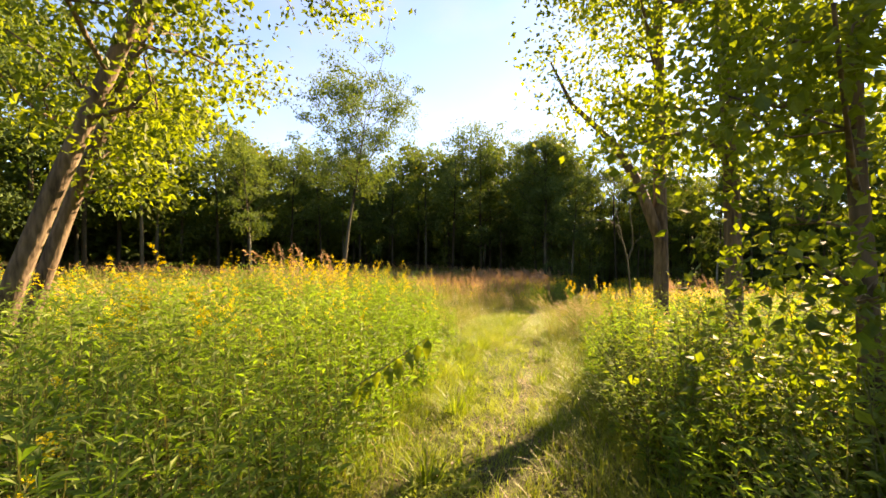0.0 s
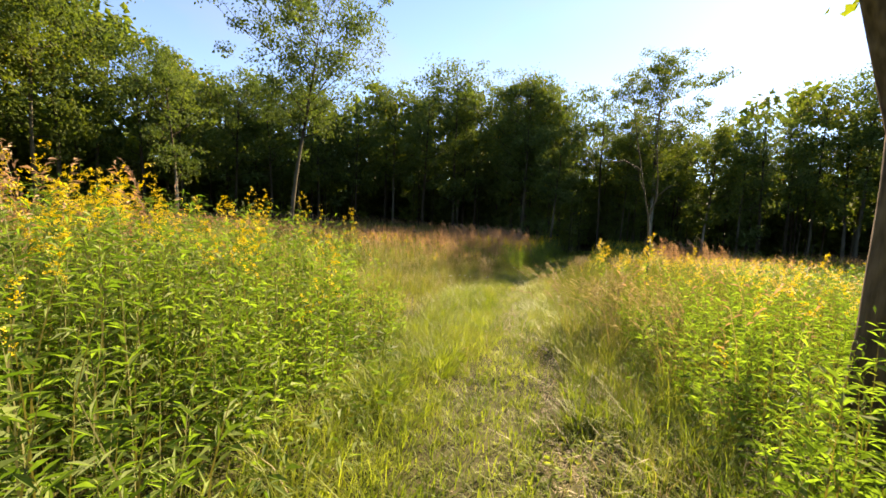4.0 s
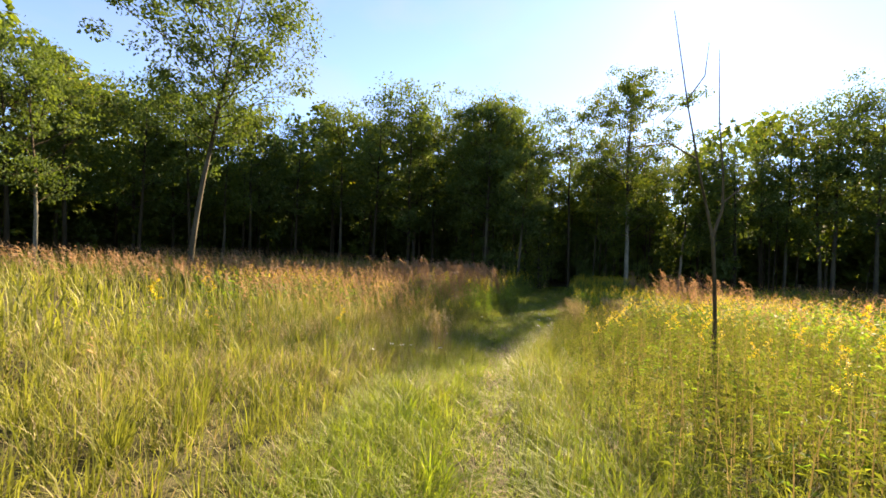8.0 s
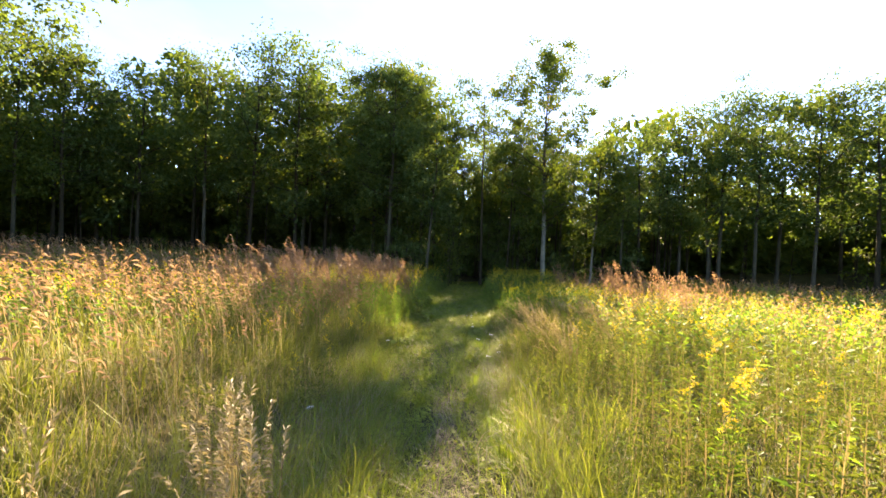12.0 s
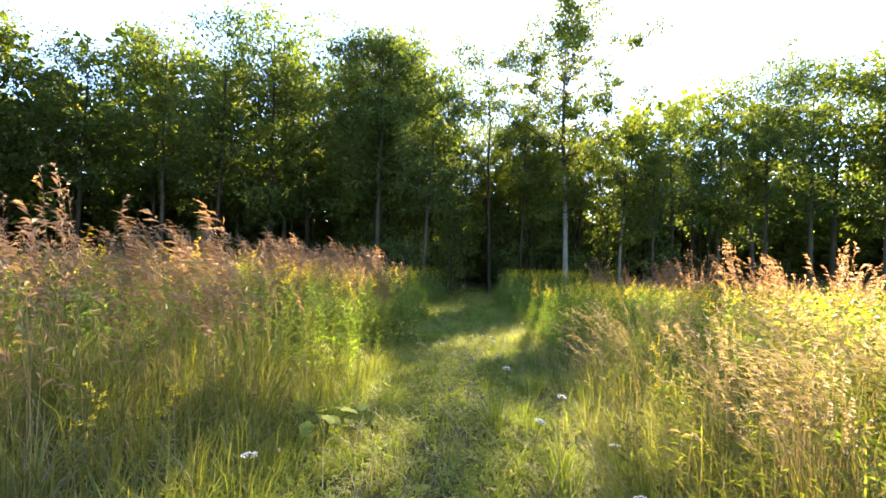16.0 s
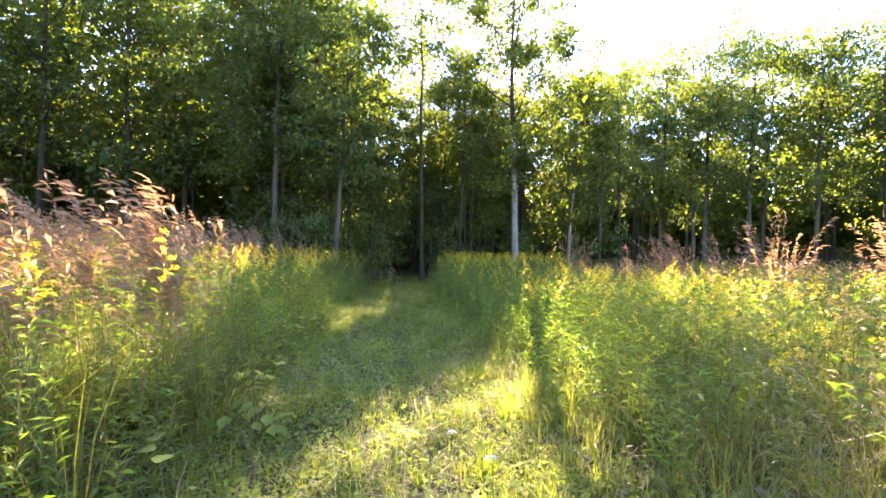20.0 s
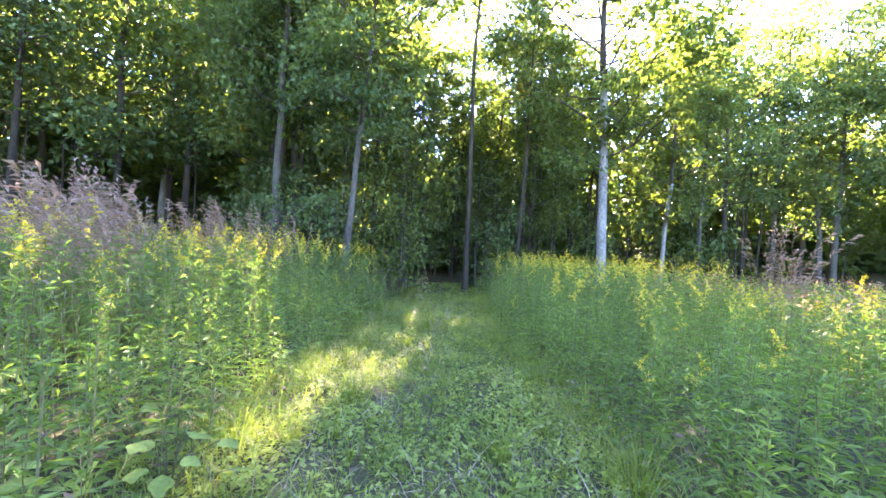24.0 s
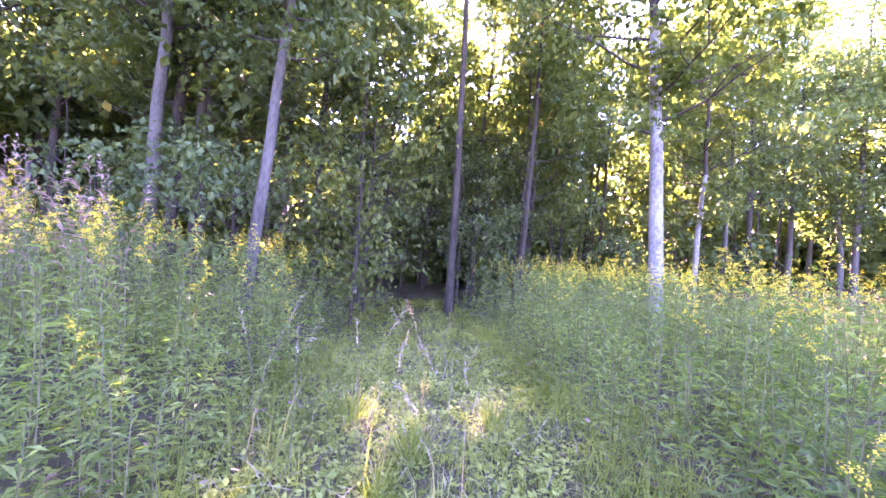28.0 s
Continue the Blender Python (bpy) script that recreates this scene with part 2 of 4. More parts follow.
def thing(name, label, category, group="", at=None):
    ob = new(name)
    ob.empty_display_size = 0.2
    if at is not None:
        ob.matrix_world = at
    return tagged(ob, label, category, group)


def join(*pairs):
    """Several (V, F) as one."""
    vs, fs, k = [], [], 0
    for V, F in pairs:
        V, F = np.reshape(V, (-1, 3)), np.reshape(F, (-1, 3))
        vs.append(V)
        fs.append(F + k)
        k += len(V)
    return np.concatenate(vs), np.concatenate(fs)


def blades(P, h, w, lean, az, seed=0):
    """Grass blades that rise from P and bend over; each one piece of three triangles."""
    r = np.random.default_rng(seed)
    n = len(P)
    d = np.stack([np.cos(az), np.sin(az), np.zeros(n)], 1)
    fa = az + np.pi / 2 + r.normal(0, 0.5, n)
    s = np.stack([np.cos(fa), np.sin(fa), np.zeros(n)], 1) * (w / 2)[:, None]
    up = np.array([0, 0, 1.0])
    L = (lean * h)[:, None]
    H = (h * np.sqrt(np.clip(1 - 0.55 * lean ** 2, 0.1, 1)))[:, None]
    mid = P + d * L * 0.30 + up * H * 0.58
    tip = P + d * L + up * H
    V = np.stack([P - s, P + s, mid - s * 0.8, mid + s * 0.8, tip], 1)
    F = np.array([[0, 1, 3], [0, 3, 2], [2, 3, 4]])[None] + (np.arange(n) * 5)[:, None, None]
    return V.reshape(-1, 3), F.reshape(-1, 3)


def leaves(P, way, size, ratio, seed=0, fold=0.25, sag=0.15):
    """Folded pointed leaves that start at P and point along way."""
    r = np.random.default_rng(seed)
    n = len(P)
    way = way / (np.linalg.norm(way, axis=1, keepdims=True) + 1e-9)
    side = np.cross(way, np.array([0, 0, 1.0]) + r.normal(0, 0.45, (n, 3)))
    side /= np.linalg.norm(side, axis=1, keepdims=True) + 1e-9
    nor = np.cross(side, way)
    s = size[:, None]
    mid = P + way * s * 0.45
    wid = side * s * np.reshape(ratio, (-1, 1)) * 0.5
    low = -nor * s * fold * np.reshape(ratio, (-1, 1))
    tip = P + way * s - np.array([0, 0, 1.0]) * s * sag
    V = np.stack([P, mid - wid + low, mid + wid + low, tip], 1)
    F = np.array([[0, 1, 3], [0, 3, 2]])[None] + (np.arange(n) * 4)[:, None, None]
    return V.reshape(-1, 3), F.reshape(-1, 3)


def tube(points, radii, sides=6):
    """A tapered tube along a line of points."""
    pts, rad = np.asarray(points, float), np.asarray(radii, float)
    n = len(pts)
    t = np.gradient(pts, axis=0)
    t /= np.linalg.norm(t, axis=1, keepdims=True) + 1e-9
    a = np.cross(t, np.array([0.31, 0.95, 0.05]))
    a /= np.linalg.norm(a, axis=1, keepdims=True) + 1e-9
    b = np.cross(t, a)
    ang = np.arange(sides) * 2 * np.pi / sides
    V = pts[:, None] + rad[:, None, None] * (np.cos(ang)[None, :, None] * a[:, None] + np.sin(ang)[None, :, None] * b[:, None])
    i, j = np.meshgrid(np.arange(n - 1), np.arange(sides), indexing="ij")
    q = i * sides + j
    q1 = i * sides + (j + 1) % sides
    F = np.stack([np.stack([q, q1, q1 + sides], -1), np.stack([q, q1 + sides, q + sides], -1)], 2)
    return V.reshape(-1, 3), F.reshape(-1, 3)


# ---- ground ----
def build_ground():
    gx = np.concatenate([-np.geomspace(1500, 62, 14), np.concatenate([np.arange(-60, -11, 1.5), np.arange(-10, 26, 0.5), np.arange(27, 75.1, 1.5)]), np.geomspace(77, 1500, 14)])
    gy = np.concatenate([-np.geomspace(1500, 32, 14), np.concatenate([np.arange(-30, -5, 1.5), np.arange(-4, 46, 0.5), np.arange(47, 90.1, 1.5)]), np.geomspace(92, 1500, 14)])
    X, Y = np.meshgrid(gx, gy)
    Z = ground_z(X, Y)
    V = np.stack([X, Y, Z], -1).reshape(-1, 3)
    ny, nx = X.shape
    i, j = np.meshgrid(np.arange(ny - 1), np.arange(nx - 1), indexing="ij")
    q = (i * nx + j).ravel()
    F = np.concatenate([np.stack([q, q + 1, q + nx + 1], 1), np.stack([q, q + nx + 1, q + nx], 1)])
    tagged(new("ground", tri_mesh("ground", V, F, M_SOIL, True)), "brown soil under the meadow with thatch and moss", "ground", kind="structure")


build_ground()


# ---- trees ----
def tree_meshes(seed, height, base, radius, trunk_r, n_leaf, leaf, bark, leaf_mat, clumps=70, lean=(0, 0), ratio=0.75, limbs=22, spread=0.55, rise=0.6, top=0.75):
    """Trunk with limbs, and a crown of leaf clumps along the limbs."""
    r = np.random.default_rng(seed)
    k = 12
    f = np.linspace(0, 1, k)
    wob = np.cumsum(r.normal(0, 0.012 * height, (k, 2)), 0) * f[:, None] * 0.5
    axis = np.stack([wob[:, 0] + lean[0] * f ** 1.2, wob[:, 1] + lean[1] * f ** 1.2, f * height - 0.15], 1)
    rad = trunk_r * (1 - f) ** 0.75 + 0.012
    rad[0] *= 1.35
    wood = [tube(axis, rad, 9)]
    low = int(np.ceil(0.34 * k)) * 18
    ends = []
    for i in range(limbs):
        q = base + (0.97 - base) * (i + r.random() * 0.7) / limbs
        p0 = np.array([np.interp(q, f, axis[:, c]) for c in range(3)])
        az = i * 2.4 + r.normal(0, 0.4)
        h = (q - base) / (1 - base)
        reach = radius * (np.sin(np.pi * min(0.98, 0.18 + 0.82 * h) ** (0.6 + top)) * 0.85 + 0.15) * r.uniform(0.65, 1.2)
        g = np.linspace(0, 1, 5)
        el = rise * 0.65 + 0.35 * h + r.normal(0, 0.12)
        d = np.array([np.cos(az), np.sin(az)])
        pts = np.stack([p0[0] + d[0] * reach * g, p0[1] + d[1] * reach * g, p0[2] + reach * np.tan(el) * g ** 1.3 * 0.8 + r.normal(0, 0.04, 5) * g * reach], 1)
        wood.append(tube(pts, trunk_r * (0.24 - 0.13 * h) * (1 - g * 0.85) + 0.007, 5))
        for s in range(3):
            a0 = pts[2 + s // 2]
            e = a0 + np.array([*(d * 0.5 + r.normal(0, 0.6, 2)), r.uniform(0.1, 0.8)]) * reach * 0.42
            m = (a0 + e) / 2 + r.normal(0, 0.05, 3) * reach
            wood.append(tube(np.array([a0, m, e]), np.array([0.03, 0.02, 0.008]) * trunk_r / 0.2, 4))
            ends.append((e, m))
        ends.append((pts[-1], pts[-2]))
        ends.append((pts[3], pts[2]))
    for q in np.linspace(base + 0.3 * (1 - base), 1.0, 9):
        p0 = np.array([np.interp(q, f, axis[:, m]) for m in range(3)])
        ends.append((p0, p0))
    tips = np.array([e[0] for e in ends])
    pick = r.integers(0, len(ends), clumps)
    cent = tips[pick] + r.normal(0, 0.13, (clumps, 3)) * radius
    who = r.integers(0, clumps, n_leaf)
    size = r.uniform(0.55, 1.35, clumps)[who][:, None] * spread
    off = r.normal(0, 1, (n_leaf, 3))
    off /= np.linalg.norm(off, axis=1, keepdims=True)
    off *= (r.random((n_leaf, 1)) ** 0.5) * size * np.array([1.25, 1.25, 0.75])
    P = cent[who] + off
    way = off * 0.5 + r.normal(0, 0.5, (n_leaf, 3)) + np.array([0, 0, -0.25])
    V, F = leaves(P, way, leaf * r.uniform(0.7, 1.3, n_leaf), np.full(n_leaf, ratio), seed)
    tv, tf = join(*wood)
    return tri_mesh("trunk", tv, tf, [bark, M_BROWN if bark == M_BROWN else M_BARK], True, np.arange(len(tf)) >= low), tri_mesh("crown", V, F, leaf_mat)


def tree(name, meshes, x, y, label, group="", turn=0.0, size=1.0):
    z = float(ground_z(x, y))
    ob = thing(name, label, "tree", group, Matrix.LocRotScale((x, y, z), Euler((0, 0, turn)), (size,) * 3))
    part("trunk", meshes[0], ob)
    part("crown", meshes[1], ob)
    return ob


# the tall open tree that stands alone in the meadow
tree("meadow_tree", tree_meshes(11, 15.0, 0.46, 5.3, 0.14, 18000, 0.17, M_DEAD, M_WOODS, 190, (1.7, 0.6), limbs=34, spread=0.8, rise=0.95, top=1.3), -8.15, 33.1,
     "tall slender tree with pale trunk and open airy crown", turn=0.4)
tree("meadow_tree", tree_meshes(12, 10.5, 0.34, 2.8, 0.10, 4800, 0.16, M_PALE, M_WOODS, 130, (1.3, 0.4), limbs=22, spread=0.5, rise=1.0), -16.5, 34.9,
     "small pale-barked tree with thin foliage at the meadow edge", turn=2.0)
# the pale trunk by the wood's entrance, and its neighbours
tree("pale_trunk_tree", tree_meshes(13, 17.6, 0.26, 4.4, 0.17, 20000, 0.165, M_PALE, M_WOODS2, 230, (0.2, 2.3), limbs=40, spread=0.60, rise=0.75, top=0.9), 21.45, 39.4,
     "tall tree with pale grey lower trunk and spreading crown")
tree("slim_tree", tree_meshes(14, 12.0, 0.32, 2.6, 0.10, 7000, 0.19, M_PALE, M_WOODS2, 140, (0.9, 0.4), limbs=22, spread=0.55), 28.0, 41.6,
     "slim leaning pale-barked tree at the wood's edge")
tree("slim_tree", tree_meshes(15, 12.0, 0.34, 2.6, 0.09, 7000, 0.18, M_PALE, M_WOODS, 140, (0.3, 0.4), limbs=20, spread=0.55), 17.6, 48.0,
     "thin pale-barked tree beside the trail's entrance to the wood")
tree("slim_tree", tree_meshes(16, 11.5, 0.40, 2.4, 0.10, 8000, 0.15, M_DEAD, M_WOODS, 180, (0.7, 0.2), limbs=24, spread=0.6), 13.2, 41.9,
     "thin pale-barked tree with dark green crown at the wood's edge")
tree("broad_tree", tree_meshes(17, 17.4, 0.12, 4.4, 0.16, 26000, 0.165, M_DEAD, M_WOODS, 240, limbs=30, spread=0.65), 12.7, 49.2,
     "tall dark green tree with a full rounded crown")
tree("broad_tree", tree_meshes(20, 15.5, 0.36, 3.4, 0.20, 9000, 0.18, M_DEAD, M_WOODS, 170, (0.5, 0.2), limbs=24, spread=0.6), 15.3, 52.5,
     "grey-trunked tree with high dark green crown in the wood")
tree("forked_tree", tree_meshes(18, 13.0, 0.28, 3.4, 0.16, 9000, 0.19, M_DEAD, M_WOODS, 170, (-0.6, 0.5), limbs=22, spread=0.6), 41.4, 40.4,
     "grey forked tree at the wood's edge with green crown")
tree("tall_bare_tree", tree_meshes(19, 16.8, 0.45, 3.2, 0.24, 9000, 0.22, M_PALE, M_WOODS, 170, (0.6, 0), limbs=26, spread=0.65, rise=0.8), 6.3, 62.0,
     "tall tree with a bare pale trunk and high light crown")

tree("dark_trunk_tree", tree_meshes(21, 15.6, 0.70, 2.3, 0.10, 2600, 0.17, M_BARK, M_WOODS, 90, (-0.4, -0.6), limbs=22, spread=0.55), 18.6, 43.6,
     "slender dark-trunked tree with a high leafy crown by the trail")
tree("dark_trunk_tree", tree_meshes(22, 14.5, 0.70, 2.6, 0.11, 4200, 0.16, M_BARK, M_WOODS2, 110, (0.3, 0.2), limbs=22, spread=0.5), 22.9, 48.3,
     "dark-trunked tree with a thin crown against the sun")

# added tree, not known to stand here: its high crown shades the trail
tree("dark_trunk_tree", tree_meshes(23, 13.2, 0.64, 2.6, 0.07, 4200, 0.16, M_BARK, M_WOODS, 90, (0.3, 0.4), limbs=20, spread=0.55), 20.6, 43.0,
     "thin dark-trunked tree with a small high crown, added for shade")

# woodland trees in rows round the meadow
SHAPES = [(16.0, 0.30, 4.0, 0.16, 0.75, M_BARK, M_WOODS), (17.0, 0.33, 4.2, 0.18, 0.75, M_BARK, M_WOODS), (14.5, 0.26, 3.8, 0.14, 0.70, M_BARK, M_WOODS2),
          (17.5, 0.36, 3.8, 0.17, 0.75, M_DEAD, M_WOODS), (13.0, 0.20, 3.5, 0.12, 0.70, M_BARK, M_WOODS), (15.5, 0.32, 3.6, 0.13, 0.70, M_DEAD, M_WOODS2)]
ROW_LOOK = [(7600, 0.19, 200, 3.6, 0.6), (1900, 0.46, 110, 4.2, 4.6), (1000, 0.72, 70, 5.2, 10.0)]     # leaves, leaf size, clumps, gap, depth in the wood
KINDS = [[tree_meshes(30 + i + 10 * k, h, b, rad, tr, n, lf, bark, mat, c, limbs=(20, 13, 9)[k], spread=s * 1.3) for i, (h, b, rad, tr, s, bark, mat) in enumerate(SHAPES)]
         for k, (n, lf, c, gap, depth) in enumerate(ROW_LOOK)]
EDGE = np.array([(-28, 19), (-27, 30), (-24, 37), (-20, 43), (-15, 48), (-9, 52), (-3, 55), (3, 56), (8, 55), (12, 51), (11, 46),
                 (19, 46), (20, 44), (27, 43.5), (32, 42), (38, 41), (43, 38), (47, 33), (50, 26), (50, 18), (47, 10)], float)


# height of the tree tops above the meadow's start, along the wood's edge
TOP_X = [-30, -24, -20, -16, -6, -3, 2, 6, 9.5, 12, 17, 20, 26, 31, 34, 38, 41.5, 45.5, 52]
TOP_Z = [20.0, 17.4, 15.6, 13.8, 13.8, 18.0, 18.8, 19.2, 15.2, 16.0, 12.4, 12.4, 9.9, 10.4, 12.8, 15.4, 17.2, 15.8, 16.0]
HIGH = [[max(v.co.z for v in m[1].vertices) * 0.97 for m in row] for row in KINDS]


def inside_meadow(x, y):
    """Inside the wood's edge, by crossing number."""
    poly = np.concatenate([EDGE, [(40, -20), (-20, -20)]])
    hit = np.zeros(len(x), bool)
    for a, b in zip(poly, np.roll(poly, -1, 0)):
        c = ((a[1] > y) != (b[1] > y)) & (x < (b[0] - a[0]) * (y - a[1]) / (b[1] - a[1] + 1e-12) + a[0])
        hit ^= c
    return hit


def in_gap(x, y, width):
    """The open lane between the crowns above the wood's entrance, through which the low sun shines."""
    dx, dy = x - 12.3, y - 35.8
    along = dx * math.sin(radians(SUN_AZ)) + dy * math.cos(radians(SUN_AZ))
    return 6 < along < 32 and abs(dx * math.cos(radians(SUN_AZ)) - dy * math.sin(radians(SUN_AZ))) < width


def woodland():
    r = np.random.default_rng(5)
    seg = np.diff(EDGE, axis=0)
    ln = np.concatenate([[0], np.cumsum(np.linalg.norm(seg, axis=1))])
    made = {}
    for row, (_, _, _, gap, depth) in enumerate(ROW_LOOK):
        for s in np.arange(0.5, ln[-1], gap):
            s = min(s + r.uniform(-1.2, 1.2), ln[-1] - 0.1)
            i = max(0, min(len(seg) - 1, int(np.searchsorted(ln, s) - 1)))
            p = EDGE[i] + seg[i] * (s - ln[i]) / (ln[i + 1] - ln[i])
            nrm = np.array([-seg[i][1], seg[i][0]]) / np.linalg.norm(seg[i])
            p = p + nrm * (depth + r.uniform(-1, 1.5))
            if abs(float(trail_side(p[0], p[1]))) < 1.6 or in_gap(p[0], p[1], 1.75):
                continue
            k = row * 6 + int(r.integers(0, 6))
            if 19 < p[0] < 42 and r.random() < (0.3, 0.5, 0.5)[row]:
                continue
            turn = r.uniform(0, 6.28)
            z = float(ground_z(*p))
            sc = (float(np.interp(p[0], TOP_X, TOP_Z)) * r.uniform(0.84, 1.02) - z) / HIGH[row][k % 6]
            if k in made:
                copy_thing(made[k], Matrix.LocRotScale((p[0], p[1], z), Euler((0, 0, turn)), (sc / made[k].scale.x,) * 3))
            else:
                made[k] = tree("woodland_tree", KINDS[row][k % 6], p[0], p[1], ["dense dark green woodland tree with leafy branches to the ground", "tall woodland tree with dark trunk and full crown",
                               "yellow-green woodland tree with low leafy branches", "tall narrow woodland tree with weathered trunk", "low bushy woodland tree in deep green",
                               "light green woodland tree with thin grey trunk"][k % 6], "trees round the meadow")
                made[k].matrix_basis = Matrix.LocRotScale((p[0], p[1], z), Euler((0, 0, turn)), (sc,) * 3)


woodland()
# light-crowned trees that let the low sun glitter through above the entrance
AIRY = tree_meshes(88, 13.5, 0.30, 3.0, 0.11, 3700, 0.165, M_BARK, M_WOODS2, 90, (0.3, 0.2), limbs=20, spread=0.5)
AIRY2 = tree_meshes(89, 12.0, 0.24, 2.8, 0.09, 3700, 0.165, M_BARK, M_WOODS, 90, (-0.4, 0.2), limbs=20, spread=0.5)
airy = [tree("airy_tree", AIRY, 17.2, 47.4, "thin-trunked tree with a light glittering crown", "light-crowned trees"), tree("airy_tree", AIRY2, 22.3, 44.7, "small dark-trunked tree with a light open crown", "light-crowned trees")]
for i, (tx, ty, ts) in enumerate([(25.2, 47.2, 0.95), (20.0, 50.2, 1.05), (27.8, 50.0, 0.9), (29.2, 47.2, 1.05), (22.8, 51.8, 1.0), (28.6, 52.5, 0.8), (25.0, 52.5, 0.9), (17.9, 46.6, 0.85), (31.5, 54.5, 0.9), (28.0, 56.5, 1.0), (27.8, 45.4, 0.9)]):
    copy_thing(airy[i % 2], Matrix.LocRotScale((tx, ty, float(ground_z(tx, ty))), Euler((0, 0, i * 1.3)), (ts,) * 3))


def far_woods():
    """The wood behind the first rows: countless leaf sprays from the ground up."""
    r = np.random.default_rng(9)
    ring = np.concatenate([[(36, -24), (0, -30), (-26, -14)], EDGE, [(49, 0), (36, -24)]]).astype(float)
    seg = np.diff(ring, axis=0)
    n = 120000
    dense = np.linalg.norm(seg, axis=1) * np.where(ring[:-1, 1] < 8, 0.3, 1.0) * np.where((ring[:-1, 1] > 44) & (ring[:-1, 0] < 13), 1.8, 1.0)
    i = r.choice(len(seg), n, p=dense / dense.sum())
    p = ring[i] + seg[i] * r.random((n, 1))
    mid = np.array([10.0, 20.0])
    p = mid + (p - mid) * r.uniform(1.34, 1.62, (n, 1))
    z = ground_z(p[:, 0], p[:, 1]) + np.where((p[:, 0] > -12) & (p[:, 0] < 17), 17.0, 12.0) * r.random(n) ** 1.2 * (0.75 + 0.25 * bumps(p[:, 0], p[:, 1], 0.35))
    low = r.random(n) < 0.5
    z = np.where(low, ground_z(p[:, 0], p[:, 1]) + 3.5 * r.random(n), z)
    P = np.stack([p[:, 0], p[:, 1], z], 1)
    V, F = leaves(P, r.normal(0, 1, (n, 3)), r.uniform(0.65, 1.35, n), np.full(n, 0.95), 3)
    ob = new("far_woods", tri_mesh("far_woods", V, F, M_WOODS))
    tagged(ob, "deep green mass of woodland foliage behind the front trees", "woods", kind="stuff")


far_woods()


def understorey():
    """Young growth between the trunks at the wood's edge."""
    r = np.random.default_rng(61)
    looks = [tree_meshes(80, 4.2, 0.08, 1.5, 0.035, 560, 0.25, M_BARK, M_WOODS2, 60, limbs=12, spread=0.45), tree_meshes(81, 3.0, 0.05, 1.4, 0.03, 560, 0.24, M_BARK, M_WOODS, 60, limbs=12, spread=0.45),
             tree_meshes(82, 6.5, 0.25, 1.6, 0.045, 520, 0.25, M_DEAD, M_WOODS2, 60, (0.5, 0.2), limbs=14, spread=0.5)]
    looks += [tree_meshes(83, 4.0, 0.06, 1.5, 0.035, 1000, 0.135, M_BARK, M_WOODS2, 60, limbs=14, spread=0.4), tree_meshes(84, 3.0, 0.04, 1.4, 0.03, 1000, 0.135, M_BARK, M_WOODS, 60, limbs=14, spread=0.4),
              tree_meshes(85, 5.5, 0.18, 1.5, 0.045, 1000, 0.135, M_DEAD, M_WOODS, 60, (0.4, 0.2), limbs=14, spread=0.45)]
    seg = np.diff(EDGE, axis=0)
    ln = np.concatenate([[0], np.cumsum(np.linalg.norm(seg, axis=1))])
    made = {}
    spots = []
    for s in np.arange(20, ln[-1] - 12, 3.8):
        i = int(np.searchsorted(ln, s) - 1)
        nrm = np.array([-seg[i][1], seg[i][0]]) / np.linalg.norm(seg[i])
        p = EDGE[i] + seg[i] * (s - ln[i]) / (ln[i + 1] - ln[i]) + nrm * r.uniform(0.0, 7.0)
        if abs(float(trail_side(p[0], p[1]))) > 1.5:
            spots.append(p)
    spots += [np.array(p) for p in [(20.5, 50.0), (19.6, 51.5), (22.0, 51.0), (18.5, 52.5), (21.0, 53.5), (16.0, 43.5), (15.2, 42.2), (17.0, 46.0), (24.5, 42.5), (12.5, 42.5), (11.0, 43.5), (16.4, 44.6), (19.8, 44.2), (21.5, 45.5), (23.0, 43.6), (18.6, 48.0), (22.5, 47.5), (20.6, 46.0), (25.8, 45.0), (27.5, 43.0), (14.2, 45.5), (13.2, 44.2), (24.0, 46.5)]]
    for p in spots:
        k, sc = int(r.integers(0, 3)) + (3 if 8 < p[0] < 29 and p[1] < 52 else 0), r.uniform(0.75, 1.25)
        z = float(ground_z(*p))
        m = Matrix.LocRotScale((p[0], p[1], z), Euler((0, 0, r.uniform(0, 6.28))), (sc,) * 3)
        if k in made:
            copy_thing(made[k], m)
        else:
            made[k] = tree("sapling", looks[k], p[0], p[1], ["leafy yellow-green sapling under the woodland trees", "low dark green bush at the wood's edge", "slender sapling with a thin bare stem in the wood"][k % 3], "saplings at the wood's edge")


understorey()


